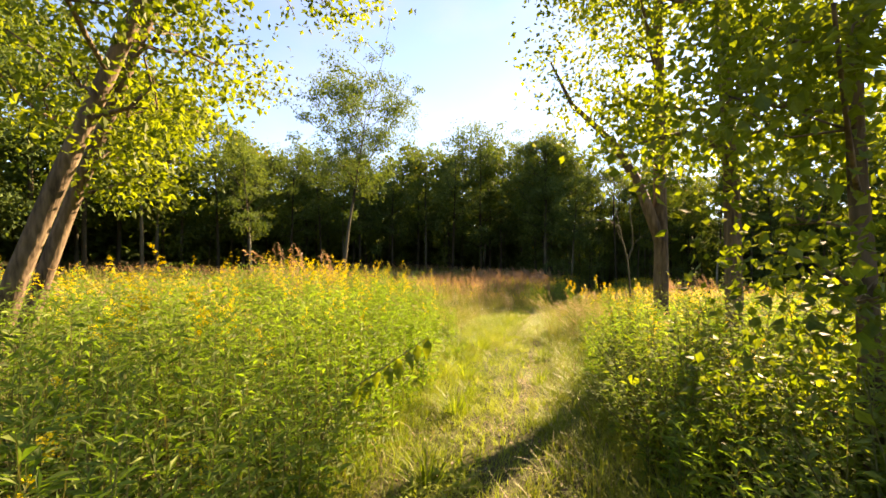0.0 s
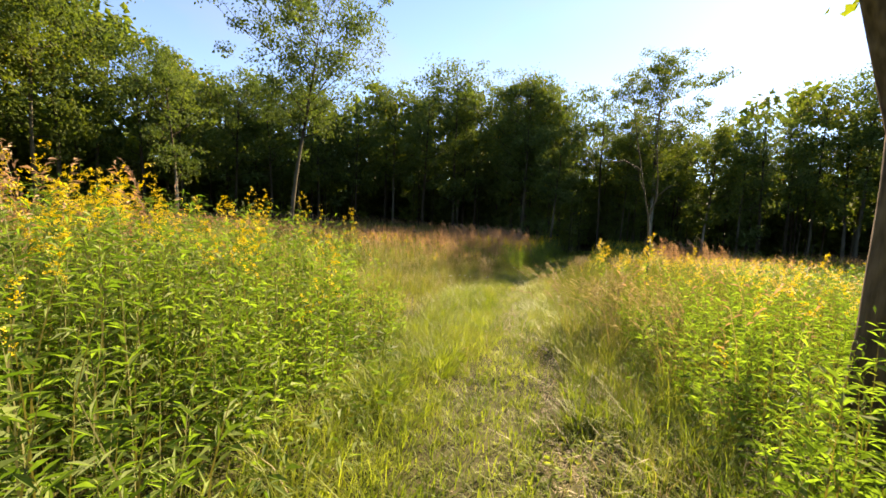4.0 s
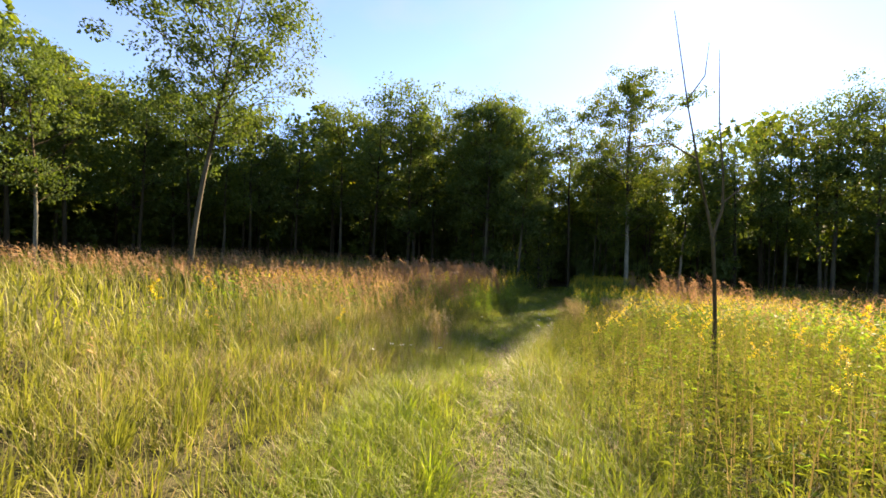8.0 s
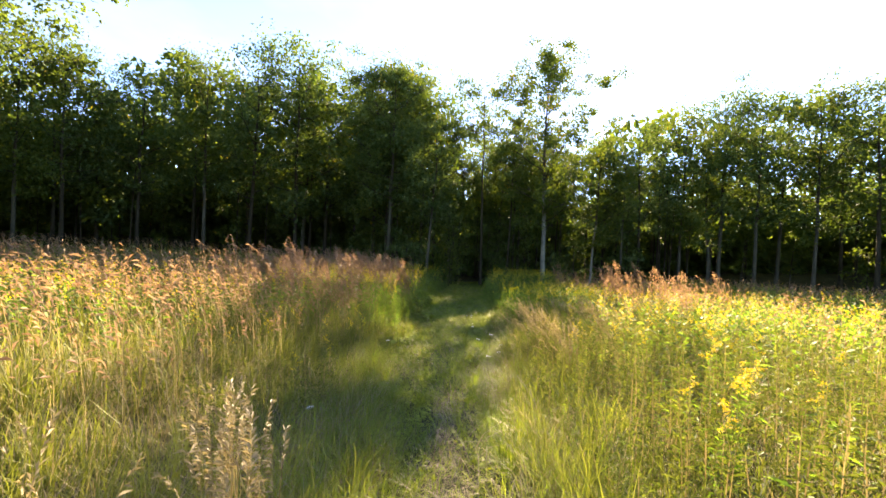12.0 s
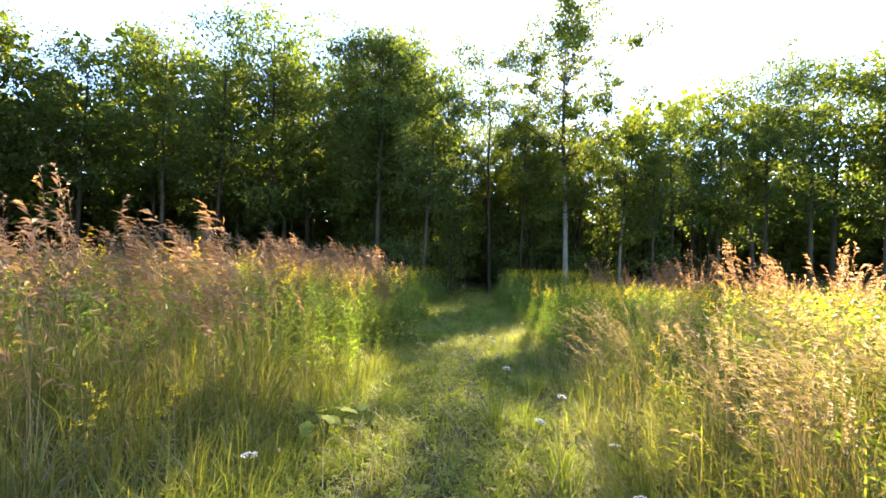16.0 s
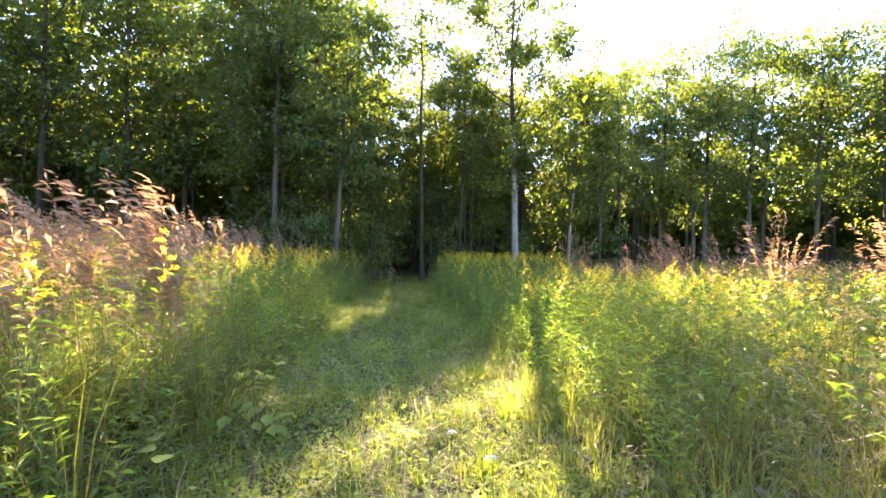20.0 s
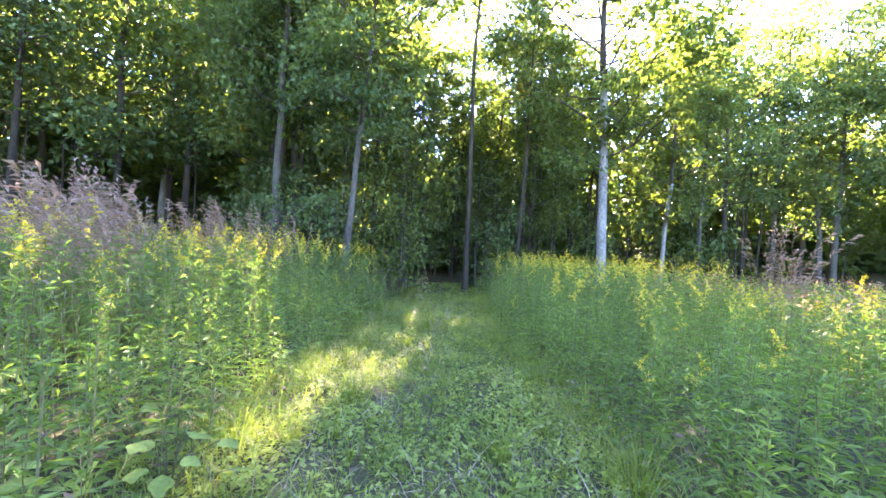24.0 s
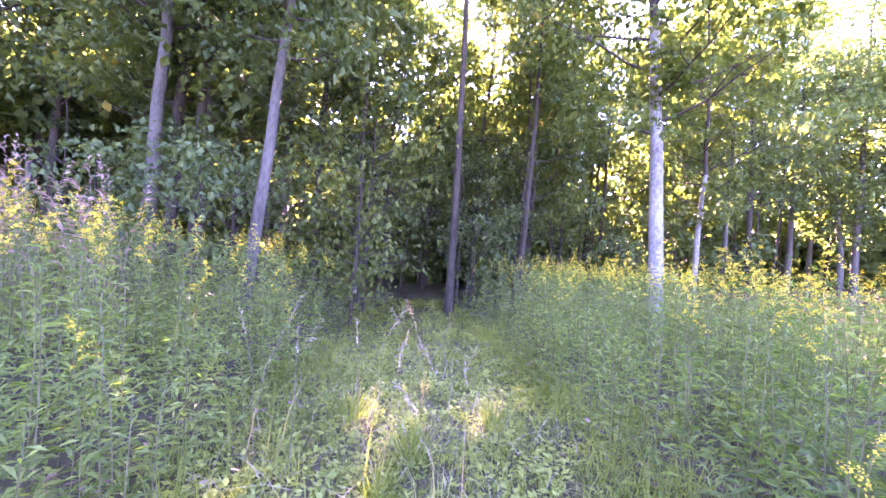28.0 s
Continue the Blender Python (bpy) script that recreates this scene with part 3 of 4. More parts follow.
def slim_trunks():
    """Thin dark trunks with small high crowns that crowd the wood near the trail."""
    r = np.random.default_rng(63)
    looks = [tree_meshes(86 + i, 11.0 + i, 0.5, 1.6, 0.055 + 0.015 * i, 450, 0.28, M_BARK, M_WOODS, 40, (0.4 - 0.3 * i, 0.3), limbs=10, spread=0.6) for i in range(3)]
    first = {}
    for i in range(84):
        x, y = (r.uniform(17.5, 44), r.uniform(42.5, 56)) if i % 3 else ((r.uniform(5, 15.5), r.uniform(45, 60)) if i % 2 else (r.uniform(-16, 6), r.uniform(54, 62)))
        if abs(float(trail_side(x, y))) < 1.3 or in_gap(x, y, 1.5) or inside_meadow(np.array([x]), np.array([y]))[0]:
            continue
        k, sc = i % 3, r.uniform(0.75, 1.15)
        m = Matrix.LocRotScale((x, y, float(ground_z(x, y))), Euler((0, 0, r.uniform(0, 6.28))), (sc,) * 3)
        if k in first:
            copy_thing(first[k], m)
        else:
            first[k] = tree("slim_woodland_tree", looks[k], x, y, "thin dark trunk with a small high crown in the wood", "thin trunks in the wood")


slim_trunks()


# ---- trees at the start of the trail ----
def near_tree(name, seed, x, y, height, trunk_r, lean, n_leaf, leaf, label, base=0.3, radius=2.6, mat=None, clumps=90, extra=None, limbs=16):
    ms = tree_meshes(seed, height, base, radius, trunk_r, n_leaf, leaf, M_BROWN, mat or M_NEAR, clumps, lean, limbs=limbs, spread=0.5)
    ob = tree(name, ms, x, y, label)
    for pts, rad in extra or []:
        lm = part("limb", tri_mesh("limb", *tube(pts, rad, 8), M_BROWN, True), ob)
        r = np.random.default_rng(seed + 7)
        q = np.array(pts)[-3:][r.integers(0, 3, 700)] + r.normal(0, 0.28, (700, 3))
        tagged(part("leaf_sprays", tri_mesh("leaf_sprays", *leaves(q, r.normal(0, 1, (700, 3)), r.uniform(0.06, 0.12, 700), np.full(700, 0.7), seed), M_NEAR), lm), kind="stuff")
    return ob


near_tree("maple_tree", 51, 3.75, 7.0, 11.5, 0.12, (0.25, 0.2), 11000, 0.085, "brown-barked tree with a forked limb beside the trail", 0.36, 2.3, clumps=200,
          extra=[([(0.0, 0, 2.2), (-0.35, 0.05, 3.2), (-0.75, 0.1, 3.9), (-1.5, 0.1, 4.6), (-1.9, 0.0, 5.3)], [0.10, 0.085, 0.06, 0.04, 0.015])])
near_tree("maple_tree", 52, 3.4, 4.7, 10.5, 0.09, (-0.1, 0.15), 13000, 0.078, "dark-barked tree draped in dense green leaves", 0.30, 2.1, clumps=200,
          extra=[([(0, 0, 3.0), (-0.6, 0.0, 3.25), (-1.1, 0.1, 3.15)], [0.05, 0.035, 0.012])])
near_tree("leaning_tree", 53, -4.9, 4.2, 9.0, 0.105, (3.6, 0.3), 13000, 0.078, "leaning dark-trunked tree with sunlit yellow-green leaves", 0.34, 2.6, clumps=200)
near_tree("leaning_tree", 54, -5.6, 5.2, 8.5, 0.10, (3.0, 0.5), 8000, 0.09, "second leaning dark trunk with low leafy boughs", 0.3, 2.4, clumps=150)

near_tree("leafy_sapling", 55, 2.35, 2.2, 4.8, 0.05, (-0.3, 0.0), 12000, 0.062, "young tree with a curtain of drooping green leaves", 0.14, 0.9, clumps=130, limbs=20)


# ---- dead sapling ----
def dead_sapling():
    x, y = 7.22, 15.75
    ob = thing("dead_sapling", "bare grey dead sapling standing in the goldenrod", "tree", at=pose(x, y, float(ground_z(x, y))))
    part("trunk", tri_mesh("trunk", *tube([(0, 0, -0.1), (0.05, 0, 0.9), (0.02, 0.02, 1.7), (-0.05, 0.02, 2.4), (-0.25, 0.08, 3.3), (-0.52, 0.14, 4.6), (-0.80, 0.2, 6.2)],
                                          [0.042, 0.034, 0.030, 0.027, 0.019, 0.012, 0.005], 8), M_DEAD, True), ob)
    for pts, rad in [([(-0.05, 0.02, 2.4), (0.16, 0.06, 2.9), (0.18, 0.1, 3.5), (0.06, 0.1, 4.4), (0.02, 0.12, 5.6)], [0.028, 0.024, 0.018, 0.012, 0.004]),
                     ([(-0.33, 0.1, 3.7), (-0.75, 0.25, 3.98), (-1.2, 0.45, 3.94), (-1.75, 0.65, 3.74)], [0.018, 0.014, 0.009, 0.004]),
                     ([(0.18, 0.07, 3.0), (0.5, 0.0, 3.3), (0.75, 0.0, 3.4)], [0.016, 0.011, 0.004]),
                     ([(-0.54, 0.14, 4.7), (-0.3, 0.05, 5.1), (-0.2, 0.1, 5.7)], [0.012, 0.009, 0.003]),
                     ([(-0.18, 0.05, 3.0), (-0.45, -0.1, 3.4), (-0.6, -0.1, 3.9)], [0.014, 0.009, 0.003])]:
        part("branch", tri_mesh("branch", *tube(pts, rad, 6), M_DEAD, True), ob)


dead_sapling()

# ---- meadow ----
def scatter(n, y0, y1, u0, u1, seed, side=0):
    """Points by the trail: y from y0 to y1, u metres to the side (side 1 right, -1 left, 0 both)."""
    r = np.random.default_rng(seed)
    y = r.uniform(y0, y1, n)
    u = r.uniform(u0, u1, n) * (side if side else r.choice([-1, 1], n))
    x = np.interp(y, TRAIL[:, 1], TRAIL[:, 0]) + u / np.interp(y, [0, 14, 22, 60], [0.98, 0.93, 0.87, 0.87])
    return np.stack([x, y, ground_z(x, y)], 1), u, r


def worn(u, y):
    """How trodden the trail is: 1 in the footpath, 0 in the standing meadow."""
    return np.clip((np.interp(y, [-5, 3, 8, 10, 16, 20, 24, 40], [1.1, 1.1, 1.0, 0.5, 0.5, 1.0, 1.45, 1.4]) - np.abs(u)) / 0.5, 0, 1)


def stuff(name, V, F, mat, label, category):
    return tagged(new(name, tri_mesh(name, V, F, mat)), label, category, kind="stuff")


def tufts(P, u, k, spread, seed):
    """Each point becomes a tuft of k blades that lean outwards: roots, side distances, lean directions and how far out each is."""
    r = np.random.default_rng(seed)
    rep = np.repeat(np.arange(len(P)), k)
    n = len(rep)
    a, q = r.uniform(0, 6.28, n), np.sqrt(r.random(n))
    Q = P[rep].copy()
    s = spread * np.repeat(r.uniform(0.5, 1.5, len(P)), k)
    Q[:, 0] += np.cos(a) * q * s
    Q[:, 1] += np.sin(a) * q * s
    return Q, u[rep], a + r.normal(0, 0.5, n), q, rep, r


def trail_grass():
    P, u, r = scatter(9500, 0, 46, 0, 1.4, 101)
    bare = np.exp(-((u - 0.06 * np.sin(P[:, 1] * 0.9) - np.interp(P[:, 1], [4, 5.5, 9, 10.5], [0, 0.38, 0.38, 0])) / 0.12) ** 2) * (0.15 + 0.75 * (bumps(P[:, 0], P[:, 1], 1.7, 4) > -0.1)) * np.interp(P[:, 1], [0, 4, 5, 9, 10, 12.5, 13, 19, 21], [0.6, 0.6, 1, 1, 0.4, 0.4, 0.8, 0.8, 0])
    k = r.random(len(P)) > np.clip(bare, 0, 0.95)
    tall = np.clip(0.55 + 0.6 * bumps(P[:, 0], P[:, 1], 1.9, 1), 0.2, 1.4) * r.uniform(0.6, 1.3, len(P))
    P2, u2, r2 = scatter(6500, 1.5, 17.0, 0, 1.5, 104)
    P3, u3, r3 = scatter(5600, 17.0, 41.0, 0, 1.75, 105)
    P2, u2 = np.concatenate([P2, P3]), np.concatenate([u2, u3])
    P, u, tall, k = np.concatenate([P, P2]), np.concatenate([u, u2]), np.concatenate([tall, r2.uniform(0.3, 1.4, len(P2))]), np.concatenate([k & (r.random(len(P)) < np.where(P[:, 1] < 3.2, 0.55, 1)), ~((np.abs(u2 - 0.38) < 0.13) & (P2[:, 1] > 5) & (P2[:, 1] < 10))])
    Q, uu, az, q, rep, r = tufts(P[k], u[k], 6, 0.055, 1)
    n = len(Q)
    h = (0.10 * tall[k][rep] + 0.05 + 0.09 * np.interp(Q[:, 1], [16, 19, 22, 25], [0, 1, 1, 0.45]) * tall[k][rep] + 0.22 * (1 - worn(uu, Q[:, 1])) ** 1.3) * r.uniform(0.6, 1.3, n)
    V, F = blades(Q, h, r.uniform(0.004, 0.009, n), np.clip(0.35 + 0.85 * q + r.normal(0, 0.2, n), 0.1, 1.32), az, 1)
    stuff("trail_grass", V, F, M_LUSH, "short trodden green grass along the foot trail", "grass")
    # low broad herbs between the blades
    P, u, r = scatter(9500, 0, 46, 0, 1.5, 102)
    k = (bumps(P[:, 0], P[:, 1], 2.1, 3) + 0.9 * (P[:, 1] > 18) > 0.55) & (np.abs(u) > 0.1)
    P2, u2, _ = scatter(4600, 20.0, 40.0, 0, 1.7, 106)
    P, u, k = np.concatenate([P, P2]), np.concatenate([u, u2]), np.concatenate([k, np.ones(len(P2), bool)])
    Q, uu, az, q, rep, r = tufts(P[k], u[k], 8, 0.06, 2)
    n = len(Q)
    Q[:, 2] += r.uniform(0.02, 0.15, n) * (1.2 - q)
    V, F = leaves(Q, np.stack([np.cos(az), np.sin(az), r.uniform(0.0, 0.8, n)], 1), r.uniform(0.03, 0.075, n), r.uniform(0.35, 0.65, n), 4)
    stuff("trail_herbs", V, F, M_BROAD, "low clover and plantain leaves on the trail", "herbs")
    # flattened straw
    P, u, r = scatter(30000, 0, 40, 0, 1.6, 103)
    k = r.random(len(P)) < np.interp(P[:, 1], [0, 3, 5, 8, 10, 19, 21], [0.2, 0.12, 0.15, 0.15, 0.3, 0.7, 0.25]) * (bumps(P[:, 0], P[:, 1], 1.4, 6) > -0.3)
    P, n = P[k], int(k.sum())
    P[:, 2] += r.uniform(0.0, 0.09, n)
    V, F = blades(P, r.uniform(0.12, 0.38, n), r.uniform(0.004, 0.008, n), r.uniform(0.9, 1.34, n), r.uniform(0, 6.28, n), 6)
    # trodden straw and crumbs on the narrow footpath
    P, u, r = scatter(7000, 4, 20.5, 0, 0.16, 107)
    P[:, 0] += 0.06 * np.sin(P[:, 1] * 0.9) + np.interp(P[:, 1], [4, 5.5, 9, 10.5], [0, 0.38, 0.38, 0])
    P[:, 2] = ground_z(P[:, 0], P[:, 1]) + r.uniform(0.003, 0.02, len(P))
    W, G = blades(P, r.uniform(0.03, 0.10, len(P)), r.uniform(0.004, 0.009, len(P)), r.uniform(1.25, 1.34, len(P)), r.uniform(0, 6.28, len(P)), 7)
    V, F = join((V, F), (W, G))
    stuff("straw_thatch", V, F, M_STRAW, "flattened straw lying on the trail and its edges", "straw")


def meadow_height(u, x, y):
    left = np.interp(y, [-5, 8, 12, 18, 26, 40], [0.36, 0.30, 0.36, 0.60, 0.85, 0.8]) * np.clip(0.62 + 0.12 * np.abs(u), 0.62, 1)
    right = np.interp(y, [-5, 8, 12, 18, 26, 40], [0.4, 0.40, 0.42, 0.55, 0.65, 0.7])
    return np.where(u < 0, left, right) * (1 + 0.22 * bumps(x, y, 0.8, 1) + 0.15 * bumps(x, y, 2.6, 5))


def standing_grass():
    P, u, r = scatter(14000, 0, 30, 0.3, 6.0, 111)
    au = np.abs(u)
    keep = r.random(len(P)) < np.clip(1.25 - au / 8, 0.35, 1) * np.where(P[:, 1] > np.where(u < 0, 26.5, 28), 0.2, 1) * np.where((P[:, 1] < 7) & (au > 1.2), 0.15, 1)
    Q, uu, az, q, rep, r = tufts(P[keep], u[keep], 14, 0.075, 3)
    n = len(Q)
    h = meadow_height(uu, Q[:, 0], Q[:, 1]) * (1 - 0.7 * worn(uu, Q[:, 1])) * r.uniform(0.4, 1.1, n) * np.repeat(r.uniform(0.5, 1.35, int(keep.sum())), 14)
    V, F = blades(Q, h, r.uniform(0.004, 0.009, n) * (1 + np.abs(uu) / 6), np.clip(0.12 + 0.75 * q ** 1.5 + r.normal(0, 0.2, n), 0.03, 1.2), az, 2)
    stuff("meadow_grass", V, F, M_GRASS, "knee-high yellow-green meadow grass in tufts beside the trail", "grass")
    # dry blades
    P, u, r = scatter(8200, 3, 30, 0.5, 6.5, 112)
    P2, u2, _ = scatter(2200, 14.5, 23.0, 0.6, 4.5, 114)
    P, u = np.concatenate([P, P2]), np.concatenate([u, u2])
    k = r.random(len(P)) < (0.35 + 0.6 * (bumps(P[:, 0], P[:, 1], 1.1, 2) > 0.05)) * np.where(P[:, 1] > np.where(u < 0, 22, 28), 0.3, 1)
    Q, uu, az, q, rep, r = tufts(P[k], u[k], 9, 0.10, 5)
    n = len(Q)
    h = meadow_height(uu, Q[:, 0], Q[:, 1]) * (1 - 0.7 * worn(uu, Q[:, 1])) * r.uniform(0.3, 1.05, n)
    V, F = blades(Q, h, r.uniform(0.004, 0.008, n), np.clip(0.3 + 0.8 * q + r.normal(0, 0.2, n), 0.1, 1.3), az, 3)
    stuff("dry_grass", V, F, M_STRAW, "bent straw-coloured dry grass among the green", "grass")
    # the rest of the meadow
    r = np.random.default_rng(113)
    x, y = r.uniform(-30, 52, 105000), r.uniform(-8, 56, 105000)
    u = trail_side(x, y)
    k = inside_meadow(x, y) & (np.abs(u) > 5.2) & (r.random(len(x)) < np.clip(1.25 - np.abs(u) / 30, 0.35, 1))
    x, y, u = x[k], y[k], u[k]
    P, n = np.stack([x, y, ground_z(x, y)], 1), len(x)
    h = (meadow_height(u, x, y) + 0.1) * r.uniform(0.55, 1.25, n)
    V, F = blades(P, h, r.uniform(0.02, 0.045, n), r.uniform(0.1, 0.9, n), r.uniform(0, 6.28, n), 5)
    stuff("open_meadow_grass", V, F, M_GRASS, "open meadow of tall yellow-green grass towards the wood", "grass")


def seed_heads(P, h, r, seed, per=7, size=1.0):
    """Tall stalks with a drooping feathery head each: stalks and heads as two sets of triangles."""
    n = len(P)
    az = r.normal(3.7, 0.9, n)
    lean = r.uniform(0.08, 0.40, n)
    sv, sf = blades(P, h, np.full(n, 0.006 * size), lean, az, seed)
    d = np.stack([np.cos(az), np.sin(az), np.zeros(n)], 1)
    t = np.tile(np.linspace(0.74, 1.0, per), n)
    rep = np.repeat(np.arange(n), per)
    L, H = lean[rep] * h[rep], h[rep] * np.sqrt(np.clip(1 - 0.55 * lean[rep] ** 2, 0.1, 1))
    off = 0.30 * L * (t / 0.58) * (t < 0.58) + (t >= 0.58) * (0.30 + 0.70 * (t - 0.58) / 0.42) * L
    Q = P[rep] + d[rep] * off[:, None] + np.array([0, 0, 1.0]) * (H * t)[:, None]
    way = d[rep] * 0.55 + r.normal(0, 0.35, (n * per, 3)) + np.array([0, 0, 0.75])
    hv, hf = leaves(Q, way, r.uniform(0.06, 0.13, n * per) * size, np.full(n * per, 0.17), seed + 1, sag=0.35)
    return (sv, sf), (hv, hf)


def reddish_grass():
    """Reddish-tan tall grass, thickest to the left of the trail's second half."""
    sets = []
    for n, y0, y1, u0, u1, side, lo, hi, seed, size in [(450, 18.5, 28, 2.1, 6, -1, 0.85, 1.25, 121, 1.0), (900, 20, 32, 2.6, 6, -1, 1.25, 1.75, 122, 1.1), (1500, 21, 36, 5, 16, -1, 0.9, 1.35, 123, 1.4), (110, 8, 16, 2.5, 14, -1, 0.7, 1.1, 130, 0.8),
                                                         (600, 16, 30, 4.5, 10, 1, 0.9, 1.4, 124, 1.1), (160, 4.5, 11, 1.4, 6, 1, 0.8, 1.35, 125, 1.0), (160, 5, 10, 2.8, 9, -1, 0.9, 1.5, 126, 1.0),
                                                         (300, 32, 41, 2.8, 8, -1, 1.0, 1.6, 127, 1.1)]:
        P, u, r = scatter(n, y0, y1, u0, u1, seed, side)
        k = bumps(P[:, 0], P[:, 1], 0.9, 3) > -0.35
        P = P[k]
        sets.append(seed_heads(P, r.uniform(lo, hi, len(P)), r, seed, 6, size))
    r = np.random.default_rng(128)
    x, y = r.uniform(-28, 40, 6000), r.uniform(24, 54, 6000)
    k = inside_meadow(x, y) & (np.abs(trail_side(x, y)) > 6) & (bumps(x, y, 0.3, 1) > -0.3)
    P = np.stack([x[k], y[k], ground_z(x[k], y[k])], 1)
    sets.append(seed_heads(P, r.uniform(0.9, 1.3, len(P)), r, 129, 4, 1.9))
    stuff("tall_grass_stalks", *join(*[s[0] for s in sets]), M_STRAW, "thin straw stalks of tall meadow grass", "grass")
    stuff("reddish_seed_heads", *join(*[s[1] for s in sets]), M_RED, "feathery reddish-tan seed heads of tall grass", "grass")


def goldenrod(P, h, r, nl, nf, leaf_len, seed, bloom=1.0):
    """Leafy stalks with a nodding yellow plume; returns stems, leaves and blooms."""
    n = len(P)
    az, lean = r.uniform(0, 6.28, n), r.uniform(0.02, 0.22, n)
    sv, sf = blades(P, h * 0.98, np.full(n, 0.009), lean, az, seed)
    d = np.stack([np.cos(az), np.sin(az), np.zeros(n)], 1)

    def on_stem(rep, t):
        L, H = lean[rep] * h[rep], h[rep] * np.sqrt(1 - 0.55 * lean[rep] ** 2)
        off = np.where(t < 0.58, 0.30 * t / 0.58, 0.30 + 0.70 * (t - 0.58) / 0.42) * L
        return P[rep] + d[rep] * off[:, None] + np.array([0, 0, 1.0]) * (H * t)[:, None]

    rep = np.repeat(np.arange(n), nl)
    t = np.tile(np.linspace(0.16, 0.95, nl), n) + r.normal(0, 0.015, n * nl)
    a = np.tile(np.arange(nl) * 2.4, n) + np.repeat(r.uniform(0, 6.28, n), nl)
    way = np.stack([np.cos(a), np.sin(a), r.uniform(0.1, 1.5, n * nl)], 1)
    size = leaf_len * (1.15 - 0.6 * t) * r.uniform(0.75, 1.25, n * nl)
    lv, lf = leaves(on_stem(rep, np.clip(t, 0, 1)), way, size, np.full(n * nl, 0.17 if nl > 12 else 0.34), seed + 1, sag=0.28)
    has = np.nonzero(r.random(n) < np.where(h > 0.72 * h.max(), bloom * 1.6, bloom * 0.15) * (1 if n > 1 else 9))[0]
    rep = np.repeat(has, nf)
    m = len(rep)
    twig = r.integers(0, 6, m)                       # each plume has six arching twigs set with small flower heads
    t = r.uniform(0.05, 1.0, m)
    a = twig * 1.05 + np.repeat(r.uniform(0, 6.28, len(has)), nf)
    low = 0.86 + 0.022 * twig
    reach = (0.088 - 0.010 * twig) * t
    Q = on_stem(rep, low + 0.02) + np.stack([np.cos(a) * reach, np.sin(a) * reach, 0.07 * t * (1.35 - t) + 0.018 * twig], 1) + r.normal(0, 0.007, (m, 3))
    way = np.stack([np.cos(a), np.sin(a), r.uniform(0.0, 1.2, m)], 1) + r.normal(0, 0.4, (m, 3))
    fv, ff = leaves(Q, way, r.uniform(0.008, 0.016, m) * (1 if nl > 12 else 2.6), np.full(m, 0.75), seed + 2)
    return (sv, sf), (lv, lf), (fv, ff)


def goldenrod_stands():
    sets = []
    near = [(1300, 0.0, 6.0, 0.95, 5.0, -1, 1.15, 1.5, 0.14), (1000, 6.0, 10.0, 1.45, 5.5, -1, 1.2, 1.72, 0.2), (520, 1.2, 6.0, 1.1, 3.4, 1, 1.05, 1.4, 0.12), (520, 5.0, 10, 1.3, 5, 1, 0.8, 1.2, 0.16), (1900, 9.5, 22, 1.0, 6, 1, 0.64, 1.16, 0.07), (60, 8, 20, 1.6, 7, -1, 0.5, 0.8, 0.3),
            (1350, 25.5, 43, 1.45, 4.4, -1, 1.28, 1.55, 0.46), (420, 20, 27, 1.5, 5.5, 1, 0.6, 0.95, 0.2), (760, 26, 33.5, 1.4, 5.4, 1, 1.0, 1.24, 0.36), (1150, 33, 43, 1.25, 6.0, 1, 1.36, 1.6, 0.50), (120, 19.5, 24, 1.2, 4, -1, 0.6, 1.0, 0.4)]
    for i, (n, y0, y1, u0, u1, side, lo, hi, bloom) in enumerate(near):
        P, u, r = scatter(n, y0, y1, u0, u1, 140 + i, side)
        hh = r.uniform(lo, hi, n) * np.clip(0.55 + (np.abs(u) - u0) * 0.9, 0.55, 1)
        sets.append(goldenrod(P, hh, r, 27, 120, 0.125 if y0 > 24 else (0.10 if lo < 0.65 else 0.135), 200 + 5 * i, bloom * 0.42))
    far = [(1300, -2, 9, 5.2, 13, -1, 1.0, 1.35, 0.15), (2900, 8, 38, 5, 20, 1, 0.85, 1.2, 0.15), (900, 22, 38, 4, 9, -1, 0.9, 1.2, 0.4), (520, 18, 29, 3.2, 9, 1, 0.95, 1.2, 0.55)]
    for i, (n, y0, y1, u0, u1, side, lo, hi, bloom) in enumerate(far):
        P, u, r = scatter(n, y0, y1, u0, u1, 160 + i, side)
        k = inside_meadow(P[:, 0], P[:, 1])
        P = P[k]
        sets.append(goldenrod(P, r.uniform(lo, hi, len(P)), r, 10, 14, 0.2, 260 + 5 * i, bloom))
    olive = [s for s, row in zip(sets, near) if row[6] < 0.65]     # the drier knee-high stand to the right of the trail's middle
    sets = [s for s, row in zip(sets, near) if row[6] >= 0.65] + sets[len(near):]
    stuff("yellowing_forb_stems", *join(*[s[0] for s in olive]), M_STALK, "brownish stems of a knee-high forb stand", "wildflowers")
    stuff("yellowing_forb_leaves", *join(*[s[1] for s in olive]), M_OLIVE, "small olive and yellowing leaves of a knee-high forb stand", "wildflowers")
    stuff("forb_blooms", *join(*[s[2] for s in olive]), M_GOLD, "scattered yellow flower heads in the forb stand", "wildflowers")
    stuff("goldenrod_stems", *join(*[s[0] for s in sets]), M_STEM, "crowded green stems of a goldenrod stand", "wildflowers")
    stuff("goldenrod_leaves", *join(*[s[1] for s in sets]), M_ROD, "narrow green leaves of a dense goldenrod stand", "wildflowers")
    stuff("goldenrod_blooms", *join(*[s[2] for s in sets]), M_GOLD, "bright yellow plumes over the goldenrod stand", "wildflowers")


